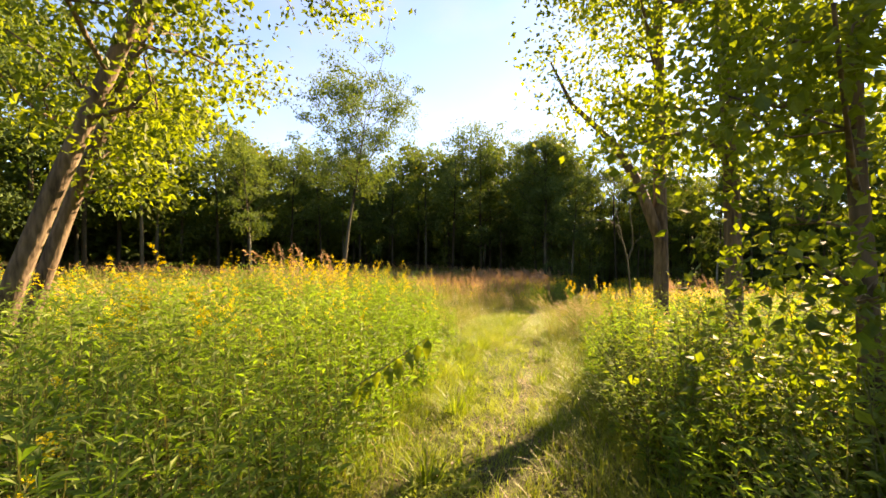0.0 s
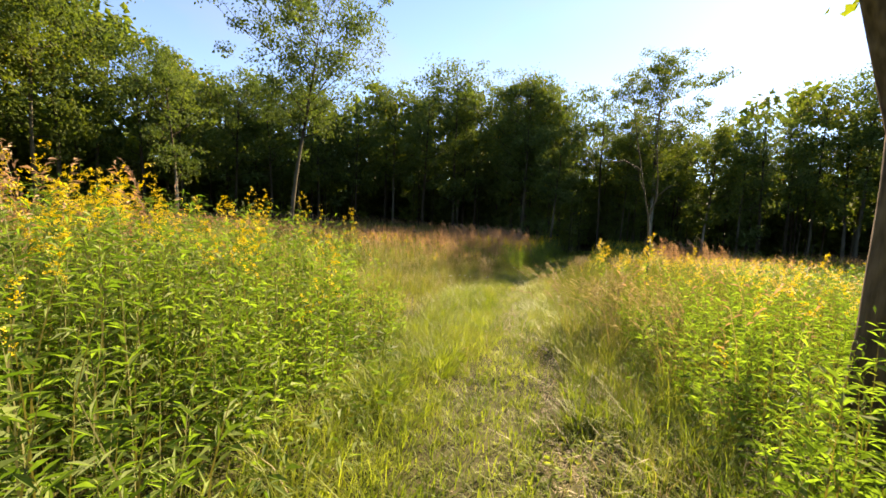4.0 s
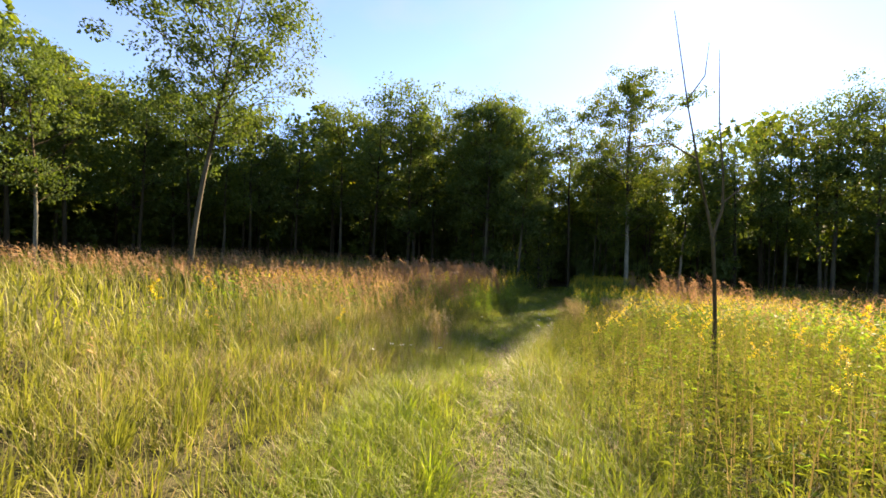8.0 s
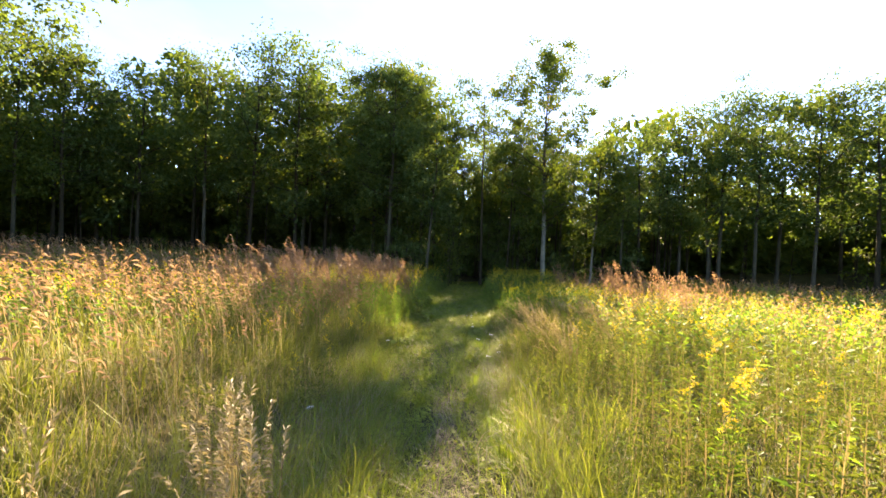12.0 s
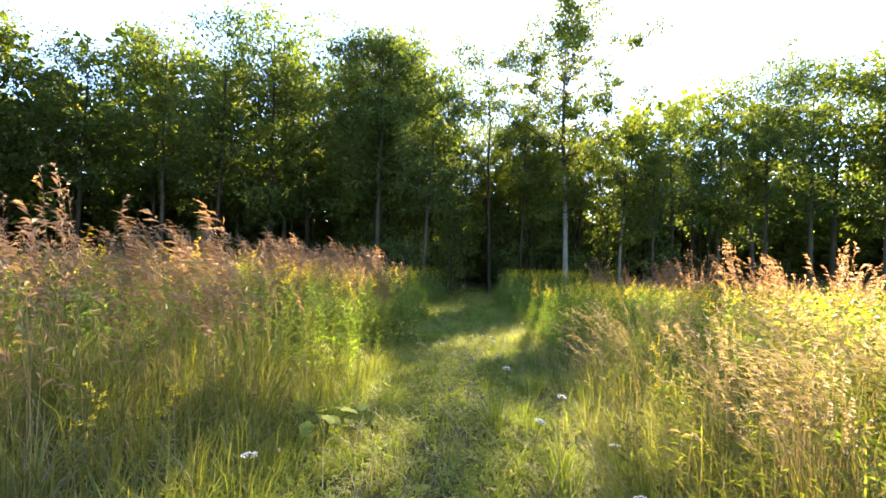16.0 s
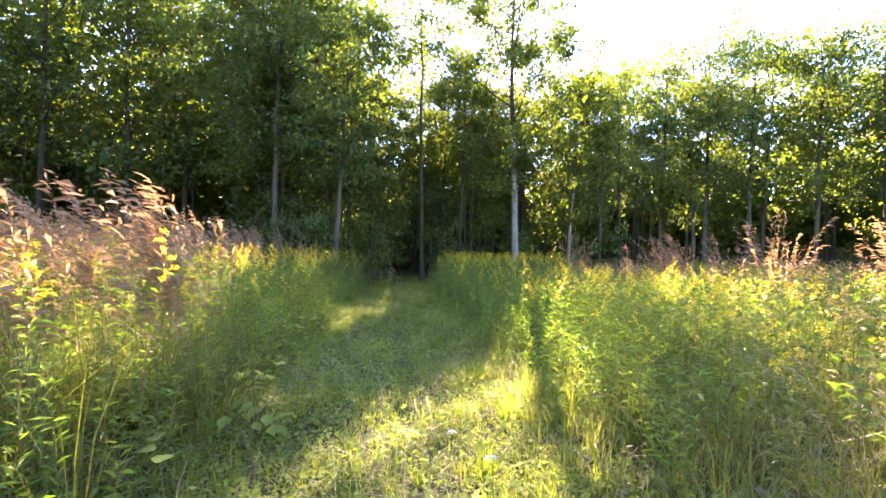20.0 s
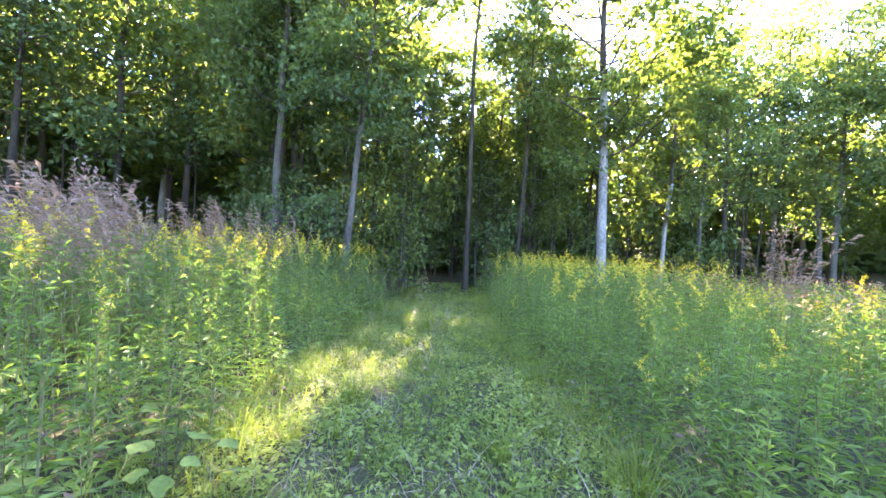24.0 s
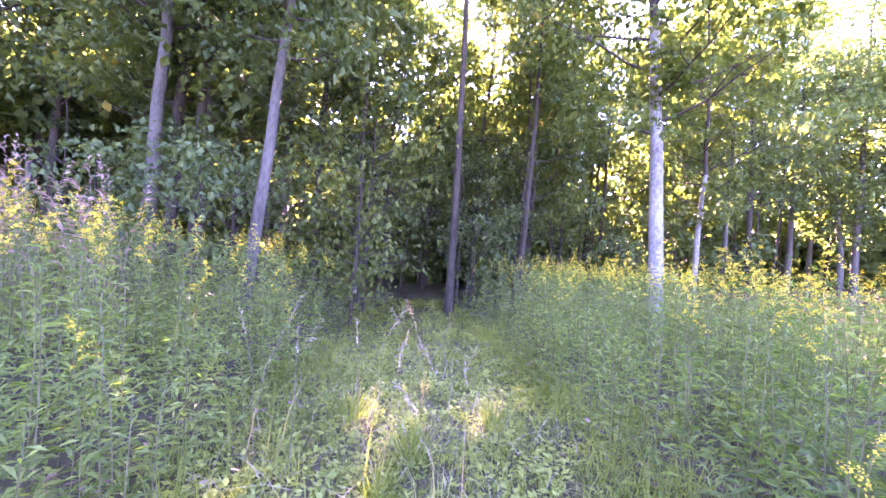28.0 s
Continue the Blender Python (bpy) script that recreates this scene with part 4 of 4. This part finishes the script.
def bank_foliage():
    """Low leaves that fill the foot of the goldenrod banks."""
    sets = []
    for n, y0, y1, u0, u1, side, seed in [(1900, 25.3, 43, 1.4, 4.2, -1, 171), (300, 20, 26.5, 1.4, 4.6, 1, 175), (700, 26, 36, 1.3, 3.2, 1, 176), (800, 27, 40, 1.45, 3.2, -1, 177), (1900, 26.5, 43, 1.3, 4.6, 1, 172), (700, 10, 21, 1.5, 5.5, 1, 178), (1100, 0.3, 9, 0.9, 4.2, -1, 173), (600, 4, 10, 1.1, 4, 1, 174)]:
        P, u, r = scatter(n, y0, y1, u0, u1, seed, side)
        Q, uu, az, q, rep, r = tufts(P, u, 8, 0.12, seed)
        m = len(Q)
        Q[:, 2] += r.uniform(0.03, 0.55, m) * np.clip((np.abs(uu) - u0) * 1.3 + 0.3, 0.3, 1)
        sets.append(leaves(Q, np.stack([np.cos(az), np.sin(az), r.uniform(-0.2, 0.7, m)], 1), r.uniform(0.06, 0.14, m), np.full(m, 0.26), seed, sag=0.3))
    stuff("bank_foliage", *join(*sets), M_ROD, "dense low green leaves at the foot of the flower banks", "herbs")


def leaf_litter():
    """Dead leaves on the bare soil at the trail's start and under the trees."""
    sets = []
    for n, y0, y1, u1, seed in [(1500, 0, 4.5, 1.3, 181), (5000, 40, 54, 9, 182), (9000, 21, 42, 5.0, 183)]:
        P, u, r = scatter(n, y0, y1, 0, u1, seed)
        P[:, 2] += r.uniform(0.004, 0.02, n) + (r.random(n) ** 2 * 0.3 * (np.abs(u) > 1.1) if seed == 183 else 0)
        a = r.uniform(0, 6.28, n)
        sets.append(leaves(P, np.stack([np.cos(a), np.sin(a), r.uniform(-0.1, 0.3, n)], 1), r.uniform(0.03, 0.08, n), r.uniform(0.3, 0.7, n), seed))
    stuff("leaf_litter", *join(*sets), M_LITTER, "dry brown fallen leaves on bare soil", "leaf litter")


bank_foliage()
leaf_litter()
trail_grass()
standing_grass()
reddish_grass()
goldenrod_stands()


# ---- shrubs at the start of the trail ----
def shrub_meshes(seed, height, radius, shoots, leaf):
    """Arching shoots from one foot, each set with pointed leaves that stand out round it."""
    r = np.random.default_rng(seed)
    wood, sets = [], []
    for i in range(shoots):
        a, reach = i * 2.4 + r.normal(0, 0.3), radius * np.sqrt(r.uniform(0.02, 1.0))
        h = height * r.uniform(0.55, 1.05) * (1.1 - 0.3 * reach / radius)
        d = np.array([np.cos(a), np.sin(a), 0])
        f = np.linspace(0, 1, 6)
        pts = d * (reach * (0.25 + 0.75 * f[:, None] ** 1.3)) + np.array([0, 0, 1.0]) * (h * f ** 0.85)[:, None] + r.normal(0, 0.012, (6, 3))
        pts[0] = d * reach * 0.25 + np.array([0, 0, -0.05])
        wood.append(tube(pts, np.array([0.006, 0.0055, 0.005, 0.004, 0.003, 0.0015]), 4))
        n = int(110 * h / height)
        t = np.sort(r.uniform(0.15, 1.0, n))
        P = np.stack([np.interp(t, f, pts[:, c]) for c in range(3)], 1)
        az = np.arange(n) * 2.4 + r.normal(0, 0.4, n)
        twig = np.stack([np.cos(az), np.sin(az), r.uniform(0.0, 0.9, n)], 1)
        P = P + twig * (r.random((n, 1)) ** 2 * 0.13)
        sets.append(leaves(P, twig + d * 0.2, leaf * r.uniform(0.6, 1.3, n) * (1.2 - 0.5 * t), np.full(n, 0.36), seed + i, sag=0.22))
    return [tri_mesh("stem", *w, M_STEM, True) for w in wood[:9]] + [tri_mesh("stem", *join(*wood[9:]), M_STEM, True)], tri_mesh("foliage", *join(*sets), M_SHRUB)


SHRUBS = [shrub_meshes(70, 1.45, 0.85, 52, 0.060), shrub_meshes(71, 1.25, 0.8, 48, 0.056), shrub_meshes(72, 1.75, 0.75, 52, 0.062)]


def shrubs():
    r = np.random.default_rng(75)
    first = {}
    for i, (x, y) in enumerate([(1.75, 1.5), (2.3, 2.3), (1.9, 3.2), (2.6, 3.5), (2.2, 4.2), (3.0, 2.2), (2.7, 1.2), (3.3, 3.1), (2.4, 5.0), (3.1, 5.6), (4.2, 4.6), (4.4, 6.0), (4.0, 2.2), (2.1, 0.4),
                                (-3.4, 4.6), (-4.2, 5.6), (-4.6, 3.6), (5.2, 5.4), (5.3, 7.4), (-5.4, 6.6)]):
        k = int(r.integers(0, 3))
        s = r.uniform(0.8, 1.1)
        m = Matrix.LocRotScale((x, y, float(ground_z(x, y))), Euler((0, 0, r.uniform(0, 6.28))), (s, s, s))
        if k in first:
            copy_thing(first[k], m)
        else:
            ob = thing("shrub", "leafy green shrub with small pointed leaves beside the trail", "shrub", "shrubs beside the trail", m)
            ob.matrix_world = Matrix.LocRotScale((x, y, float(ground_z(x, y))), Euler((0, 0, 0)), (1, 1, 1))
            for st in SHRUBS[k][0][:9]:
                part("stem", st, ob)
            tagged(part("stem_mass", SHRUBS[k][0][9], ob), kind="stuff")
            tagged(part("foliage", SHRUBS[k][1], ob), kind="stuff")
            first[k] = ob


shrubs()


# ---- single plants beside the trail ----
def leaf_shape(length, width, lobes=0.0, seed=0, droop=0.2):
    """One broad leaf with a raised midrib fold, a wavy rim and a drooping tip, along +x."""
    r = np.random.default_rng(seed)
    k = 7
    f = np.linspace(0, 1, k)
    w = width * 0.5 * (np.sin(np.pi * f ** 0.7) * (1 + lobes * np.cos(f * 15))) * np.clip(1 - (f - 0.5) * 0.3, 0, 2)
    w[0], w[-1] = 0.004, 0.001
    z = -droop * length * f ** 2
    mid = np.stack([f * length, np.zeros(k), z], 1)
    lf = np.stack([f * length - 0.1 * w, w, z - 0.25 * w + r.normal(0, 0.004, k)], 1)
    rt = np.stack([f * length - 0.1 * w, -w, z - 0.25 * w + r.normal(0, 0.004, k)], 1)
    V = np.concatenate([lf, mid, rt])
    F = []
    for a in range(k - 1):
        F += [(a, a + k, a + k + 1), (a, a + k + 1, a + 1), (a + k, a + 2 * k, a + 2 * k + 1), (a + k, a + 2 * k + 1, a + k + 1)]
    return V, np.array(F)


LEAF_A = tri_mesh("leaf", *leaf_shape(0.13, 0.11, 0.06, 1), M_BROAD, True)
LEAF_B = tri_mesh("leaf", *leaf_shape(0.17, 0.13, 0.08, 2, 0.3), M_BROAD, True)
LEAF_C = tri_mesh("leaf", *leaf_shape(0.15, 0.075, 0.02, 3, 0.35), M_NEAR, True)


def broad_plant(x, y, count, height, seed, label):
    """A low plant of big soft leaves, each on its own stalk."""
    r = np.random.default_rng(seed)
    ob = thing("broadleaf_plant", label, "plant", "broad-leaved plants by the trail", pose(x, y, float(ground_z(x, y))))
    stalks = []
    for i in range(count):
        a, h, q = i * 2.4 + r.normal(0, 0.3), height * r.uniform(0.45, 1.0), r.uniform(0.05, 0.38)
        e = Vector((math.cos(a) * q, math.sin(a) * q, h))
        stalks.append(part("stalk", tri_mesh("stalk", *tube([(0, 0, -0.02), (e.x * 0.4, e.y * 0.4, h * 0.7), tuple(e)], [0.005, 0.004, 0.003], 4), M_STEM, True), ob))
        lf = part("leaf", (LEAF_A, LEAF_B)[i % 2], ob)
        lf.matrix_basis = Matrix.LocRotScale(e, Euler((r.normal(0, 0.25), r.uniform(-0.35, 0.35), a + r.normal(0, 0.4))), (r.uniform(0.6, 1.05),) * 3)


for i, (bx, by, cnt, hh) in enumerate([(8.0, 29.3, 36, 0.40), (8.3, 30.0, 32, 0.46), (8.05, 28.5, 26, 0.36), (8.7, 30.9, 30, 0.55), (7.5, 28.9, 26, 0.5), (9.1, 31.9, 13, 0.5), (7.1, 27.6, 12, 0.45),
                                       (16.3, 36.0, 16, 0.55), (16.7, 36.3, 12, 0.5), (9.8, 32.5, 14, 0.45), (9.5, 33.2, 12, 0.5), (5.6, 23.6, 12, 0.4)]):
    broad_plant(bx, by, cnt, hh, 300 + i, "low plant with broad soft green leaves at the trail's edge")


def withered_plant(x, y):
    """A stalk with dry curled leaves hanging from it."""
    ob = thing("withered_plant", "withered plant with curled pale and brown hanging leaves", "plant", at=pose(x, y, float(ground_z(x, y))))
    part("stalk", tri_mesh("stalk", *tube([(0, 0, -0.02), (0.02, 0, 0.3), (-0.02, 0.03, 0.62)], [0.006, 0.005, 0.003], 5), M_STALK, True), ob)
    for i in range(7):
        lf = part("leaf", DRY_LEAF, ob)
        lf.matrix_basis = Matrix.LocRotScale((0, 0.01, 0.36 + 0.04 * i), Euler((0.3 * (-1) ** i, 1.15 - 0.05 * i, i * 2.1)), (0.8 + 0.08 * (i % 3),) * 3)


DRY_LEAF = tri_mesh("leaf", *leaf_shape(0.14, 0.05, 0.05, 4, 0.5), M_STRAW, True)
withered_plant(16.35, 36.35)


def hanging_branch():
    """The leafy shoot that reaches from the bank over the trail."""
    z = float(ground_z(-0.6, 3.4))
    ob = thing("leafy_shoot", "arching shoot with large drooping backlit leaves over the trail", "plant", at=pose(-1.05, 3.25, z))
    pts = np.array([(0, 0, 0), (0.10, 0.05, 0.42), (0.34, 0.16, 0.68), (0.62, 0.32, 0.84), (0.90, 0.48, 1.0)])
    part("stem", tri_mesh("stem", *tube(pts, [0.008, 0.007, 0.006, 0.005, 0.003], 6), M_STEM, True), ob)
    for i, f in enumerate(np.linspace(1.6, 4.0, 9)):
        p = Vector([float(np.interp(f, range(5), pts[:, c])) for c in range(3)])
        lf = part("leaf", LEAF_C, ob)
        lf.matrix_basis = Matrix.LocRotScale(p, Euler((0.2 * (-1) ** i, 0.9 + 0.2 * (i % 3), 0.5 + (1.5 if i % 2 else -1.3))), (1.15 + 0.12 * (i % 3),) * 3)


hanging_branch()


def rod_looks(seed, height):
    """One goldenrod plant at the origin: meshes of stem, foliage and plume."""
    r = np.random.default_rng(seed)
    s, l, f = goldenrod(np.zeros((1, 3)), np.array([height]), r, 52, 300, 0.10, seed, 1.0)
    return tri_mesh("stem", *s, M_STEM), tri_mesh("foliage", *l, M_ROD), tri_mesh("plume", *f, M_GOLD)


RODS = [rod_looks(400 + i, h) for i, h in enumerate([1.58, 1.38, 1.2, 1.0, 0.85, 0.75])]


def single_goldenrods():
    r = np.random.default_rng(77)
    first = {}
    spots = [(-1.9, 7.6, 0), (-2.3, 7.9, 0), (-2.6, 8.3, 0), (-2.1, 8.6, 0), (-2.9, 7.4, 0), (-3.2, 8.1, 0), (-1.7, 8.4, 1), (-2.7, 9.0, 0), (-3.5, 8.8, 0), (-3.0, 9.4, 1), (-2.5, 7.2, 0), (-1.2, 5.2, 0), (-1.6, 5.9, 1), (-2.3, 6.6, 0), (-1.1, 6.5, 1), (-2.7, 4.2, 0), (-1.9, 3.6, 0), (-2.2, 8.0, 1), (2.6, 5.6, 1), (2.9, 6.6, 2), (3.6, 7.9, 2), (3.1, 9.7, 1), (3.3, 10.0, 2), (3.5, 9.8, 1), (3.7, 10.3, 2), (3.4, 10.5, 2), (3.9, 10.0, 1), (4.1, 10.6, 2), (3.2, 10.3, 2)]
    for y0, y1, u0, u1, side, n, lo, hi in [(2, 10, 1.2, 4.5, -1, 34, 0, 1), (8, 12, 2.0, 5, 1, 14, 2, 4), (11, 21, 1.6, 6, 1, 46, 3, 5), (12, 21, 2, 7, -1, 6, 3, 5),
                                            (25, 30, 1.4, 4.5, -1, 24, 0, 2), (21, 30, 1.5, 5.5, 1, 30, 1, 3), (30, 39, 1.4, 4, -1, 26, 0, 2), (30, 39, 1.5, 5, 1, 30, 1, 2)]:
        P, u, _ = scatter(n, y0, y1, u0, u1, int(y0 * 31 + side), side)
        spots += [(float(p[0]), float(p[1]), int(r.integers(lo, hi + 1))) for p in P]
    for x, y, k in spots:
        s = r.uniform(0.92, 1.12)
        m = Matrix.LocRotScale((x, y, float(ground_z(x, y))), Euler((r.normal(0, 0.06), r.normal(0, 0.06), r.uniform(0, 6.28))), (s,) * 3)
        if k in first:
            copy_thing(first[k], m)
        else:
            ob = thing("goldenrod", ["tall goldenrod in full yellow bloom above the stand", "tall goldenrod with a nodding yellow plume", "goldenrod with a bright yellow plume beside the trail", "waist-high goldenrod in yellow bloom",
                                     "short goldenrod with yellow plume in the grass", "low goldenrod with small yellow plume in the grass"][k], "flower", "goldenrods in bloom",
                       pose(x, y, float(ground_z(x, y))))
            for nm, me in zip(("stem", "foliage", "plume"), RODS[k]):
                tagged(part(nm, me, ob), kind="" if nm == "stem" else "stuff")
            first[k] = ob


single_goldenrods()


def bunch(seed, stalks, height, droop, spread, head=1.0, head_mat=None, low=0.80, foot=0.6):
    """A bunch of tall grass: green blades at the foot, stalks, and feathery heads."""
    r = np.random.default_rng(seed)
    a, q = r.uniform(0, 6.28, stalks), np.sqrt(r.random(stalks)) * spread
    P = np.stack([np.cos(a) * q, np.sin(a) * q, np.full(stalks, -0.02)], 1)
    h = height * r.uniform(0.7, 1.08, stalks)
    az, lean = r.normal(0, 0.7, stalks), np.clip(r.normal(droop, 0.12, stalks), 0.03, 1.0)
    st = blades(P, h, np.full(stalks, 0.006), lean, az, seed)
    per = 20
    rep = np.repeat(np.arange(stalks), per)
    t = np.tile(np.linspace(low, 1.0, per), stalks)
    d = np.stack([np.cos(az), np.sin(az), np.zeros(stalks)], 1)
    H = h * np.sqrt(np.clip(1 - 0.55 * lean ** 2, 0.1, 1))
    off = (0.30 + 0.70 * (t - 0.58) / 0.42) * (lean * h)[rep]
    nod = 0.6 * np.clip(t - 0.9, 0, 1) * h[rep] * (0.3 + lean[rep])
    Q = P[rep] + d[rep] * off[:, None] + np.array([0, 0, 1.0]) * (H[rep] * t - nod)[:, None]
    way = d[rep] * 0.7 + r.normal(0, 0.3, (len(rep), 3)) + np.array([0, 0, 0.55])
    hd = leaves(Q, way, r.uniform(0.03, 0.07, len(rep)) * head, np.full(len(rep), 0.22), seed + 1, sag=0.3)
    n = stalks * 5
    a, q = r.uniform(0, 6.28, n), np.sqrt(r.random(n))
    B = np.stack([np.cos(a) * q * spread, np.sin(a) * q * spread, np.full(n, -0.02)], 1)
    bl = blades(B, height * r.uniform(0.25, foot, n), r.uniform(0.005, 0.01, n), np.clip(0.2 + 0.7 * q, 0, 1.1), a, seed + 2)
    return tri_mesh("stalks", *st, M_STALK), tri_mesh("seed_heads", *hd, head_mat or M_RED), tri_mesh("blades", *bl, M_GRASS)


def bunch_grasses():
    r = np.random.default_rng(91)
    looks = {"tall": bunch(500, 17, 2.0, 0.22, 0.22, 2.0, None, 0.66, 0.72), "tan": bunch(501, 34, 1.05, 0.14, 0.12, 0.9, M_STRAW), "bent": bunch(502, 20, 1.1, 0.5, 0.12, 0.9, M_STRAW), "sparse": bunch(503, 4, 1.1, 0.34, 0.18, 0.8, M_STRAW)}
    words = {"tall": "head-high reddish feathery grass bunch beside the trail", "tan": "upright bunch of dry tan grass with thin seed heads", "bent": "brown bunch grass bent over towards the trail",
             "sparse": "few tan grass stalks with drooping feathery heads in the trail"}
    spots = [("tall", -2.6, 7.7, 3.4), ("tall", -3.3, 8.2, 3.0), ("tall", -2.3, 8.8, 3.6), ("tan", 2.85, 16.9, 2.8), ("tan", 2.75, 17.4, 2.4), ("bent", 2.9, 8.9, 2.8), ("bent", 3.2, 9.4, 2.6), ("bent", 2.7, 9.7, 3.0), ("bent", 3.5, 8.4, 2.9), ("tan", 3.3, 10.0, 1.0), ("bent", 3.0, 8.1, 3.3), ("bent", 3.9, 9.3, 3.0),
             ("sparse", 13.2, 36.8, 0.5), ("sparse", 13.3, 36.1, 2.5), ("sparse", 14.0, 37.6, 4.0), ("sparse", 12.7, 37.2, 1.0), ("sparse", 2.2, 16.7, 2.0), ("sparse", 2.0, 17.3, 4.0)]
    for n, x0, x1, y0, y1 in [(16, 5.2, 7.7, 27.6, 30.5), (10, 2.0, 5.6, 23.5, 28.0), (4, 5.0, 7.0, 31.0, 34.0)]:
        for i in range(n):
            spots.append(("tall", r.uniform(x0, x1), r.uniform(y0, y1), r.uniform(2.6, 4.6)))
    band, _, _ = scatter(62, 29.0, 41.0, 3.3, 6.6, 606, -1)
    spots += [("tall", float(p[0]), float(p[1]), r.uniform(2.6, 4.6)) for p in band]
    band, _, _ = scatter(18, 21.0, 33.0, 4.6, 8.0, 608, 1)
    spots += [("tall", float(p[0]), float(p[1]), r.uniform(2.6, 4.6)) for p in band]
    near, _, _ = scatter(26, 19.5, 27.0, 1.5, 4.5, 607, 1)
    spots += [(("bent", "tan", "bent")[i % 3], float(p[0]), float(p[1]), r.uniform(2.4, 3.6)) for i, p in enumerate(near)]
    for i in range(10):
        y = r.uniform(20.0, 30.0)
        spots.append(("bent", float(np.interp(y, TRAIL[:, 1], TRAIL[:, 0]) + r.uniform(4.0, 8.0)), float(y), r.uniform(2.6, 4.6)))
    first = {}
    for k, x, y, turn in spots:
        s = r.uniform(0.88, 1.12)
        m = Matrix.LocRotScale((x, y, float(ground_z(x, y))), Euler((0, 0, turn)), (s,) * 3)
        if k in first:
            copy_thing(first[k], m)
        else:
            ob = thing("bunch_grass", words[k], "grass", "bunch grasses", pose(x, y, float(ground_z(x, y)), 0, 0, math.degrees(turn)))
            for nm, me in zip(("stalks", "seed_heads", "blades"), looks[k]):
                tagged(part(nm, me, ob), kind="" if nm == "stem" else "stuff")
            first[k] = ob


bunch_grasses()


def tussocks():
    """Lush low tufts of long grass on and beside the trail."""
    r = np.random.default_rng(93)
    looks = []
    for i in range(3):
        n = 90
        a, q = r.uniform(0, 6.28, n), np.sqrt(r.random(n))
        B = np.stack([np.cos(a) * q * 0.09, np.sin(a) * q * 0.09, np.full(n, -0.01)], 1)
        looks.append(tri_mesh("blades", *blades(B, r.uniform(0.18, 0.42, n), r.uniform(0.006, 0.011, n), np.clip(0.25 + 0.9 * q + r.normal(0, 0.15, n), 0.1, 1.3), a, 95 + i), M_LUSH))
    first = {}
    spots = [(0.5, 10.2), (0.65, 10.45), (0.4, 10.5), (0.15, 4.6), (0.0, 4.9), (0.35, 5.2), (1.0, 8.9), (0.75, 8.5), (1.8, 7.4), (1.95, 7.9), (1.5, 12.0), (2.0, 12.6), (5.9, 20.6), (6.2, 21.0), (6.0, 21.5), (5.5, 19.9), (5.8, 19.4), (4.9, 18.2), (13.2, 36.6), (13.6, 36.9), (15.9, 36.2), (15.6, 36.5), (15.9, 36.6), (7.0, 22.2), (7.2, 22.5), (7.4, 23.1), (7.15, 22.3), (6.9, 22.6)]
    for y0, y1, n in [(3, 12, 26), (12, 22, 34), (22, 38, 50)]:
        P, u, _ = scatter(n, y0, y1, 0.35, 1.5, int(y0) + 900)
        spots += [(float(p[0]), float(p[1])) for p in P]
    for x, y in spots:
        k, s = int(r.integers(0, 3)), r.uniform(0.7, 1.2)
        m = Matrix.LocRotScale((x, y, float(ground_z(x, y))), Euler((0, 0, r.uniform(0, 6.28))), (s,) * 3)
        if k in first:
            copy_thing(first[k], m)
        else:
            ob = tagged(new("grass_tussock", looks[k]), "lush green tussock of long arching grass blades", "grass", "grass tussocks")
            ob.matrix_world = pose(x, y, float(ground_z(x, y)))
            first[k] = ob


tussocks()


def white_flowers():
    """White lacy umbels on thin stems."""
    r = np.random.default_rng(97)
    n = 60
    a, q = r.uniform(0, 6.28, n), np.sqrt(r.random(n)) * 0.035
    P = np.stack([np.cos(a) * q, np.sin(a) * q, 0.42 - q * 0.2 + r.normal(0, 0.002, n)], 1)
    head = tri_mesh("flower_head", *leaves(P, np.stack([np.cos(a), np.sin(a), np.full(n, 0.5)], 1), np.full(n, 0.012), np.full(n, 0.9), 1), M_WHITE)
    rays = [tube([(0, 0, -0.02), (0.01, 0, 0.2), (0, 0, 0.37)], [0.003, 0.0025, 0.002], 5)]
    rays += [tube([(0, 0, 0.37), (math.cos(i) * 0.028, math.sin(i) * 0.028, 0.413)], [0.001, 0.001], 3) for i in np.arange(8) * 0.785]
    stem = tri_mesh("stem", *join(*rays), M_STEM)
    first = None
    spots = [(1.9, 16.9), (2.15, 16.6), (2.3, 17.2), (2.7, 16.3), (1.5, 16.2), (6.9, 21.4), (7.2, 21.9), (6.9, 22.5), (7.5, 22.9), (7.6, 23.9), (8.6, 26.0), (8.9, 26.4), (9.0, 27.0), (6.3, 20.9), (7.0, 29.6), (7.2, 30.0), (8.3, 25.2), (3.4, 19.3), (5.0, 22.4)]
    for x, y in spots:
        s = r.uniform(0.7, 1.2)
        m = Matrix.LocRotScale((x, y, float(ground_z(x, y))), Euler((r.normal(0, 0.15), r.normal(0, 0.15), r.uniform(0, 6.28))), (s,) * 3)
        if first:
            copy_thing(first, m)
        else:
            first = thing("white_wildflower", "white lacy wildflower head on a thin green stem", "flower", "white wildflowers", pose(x, y, float(ground_z(x, y))))
            part("stem", stem, first)
            part("flower_head", head, first)


white_flowers()
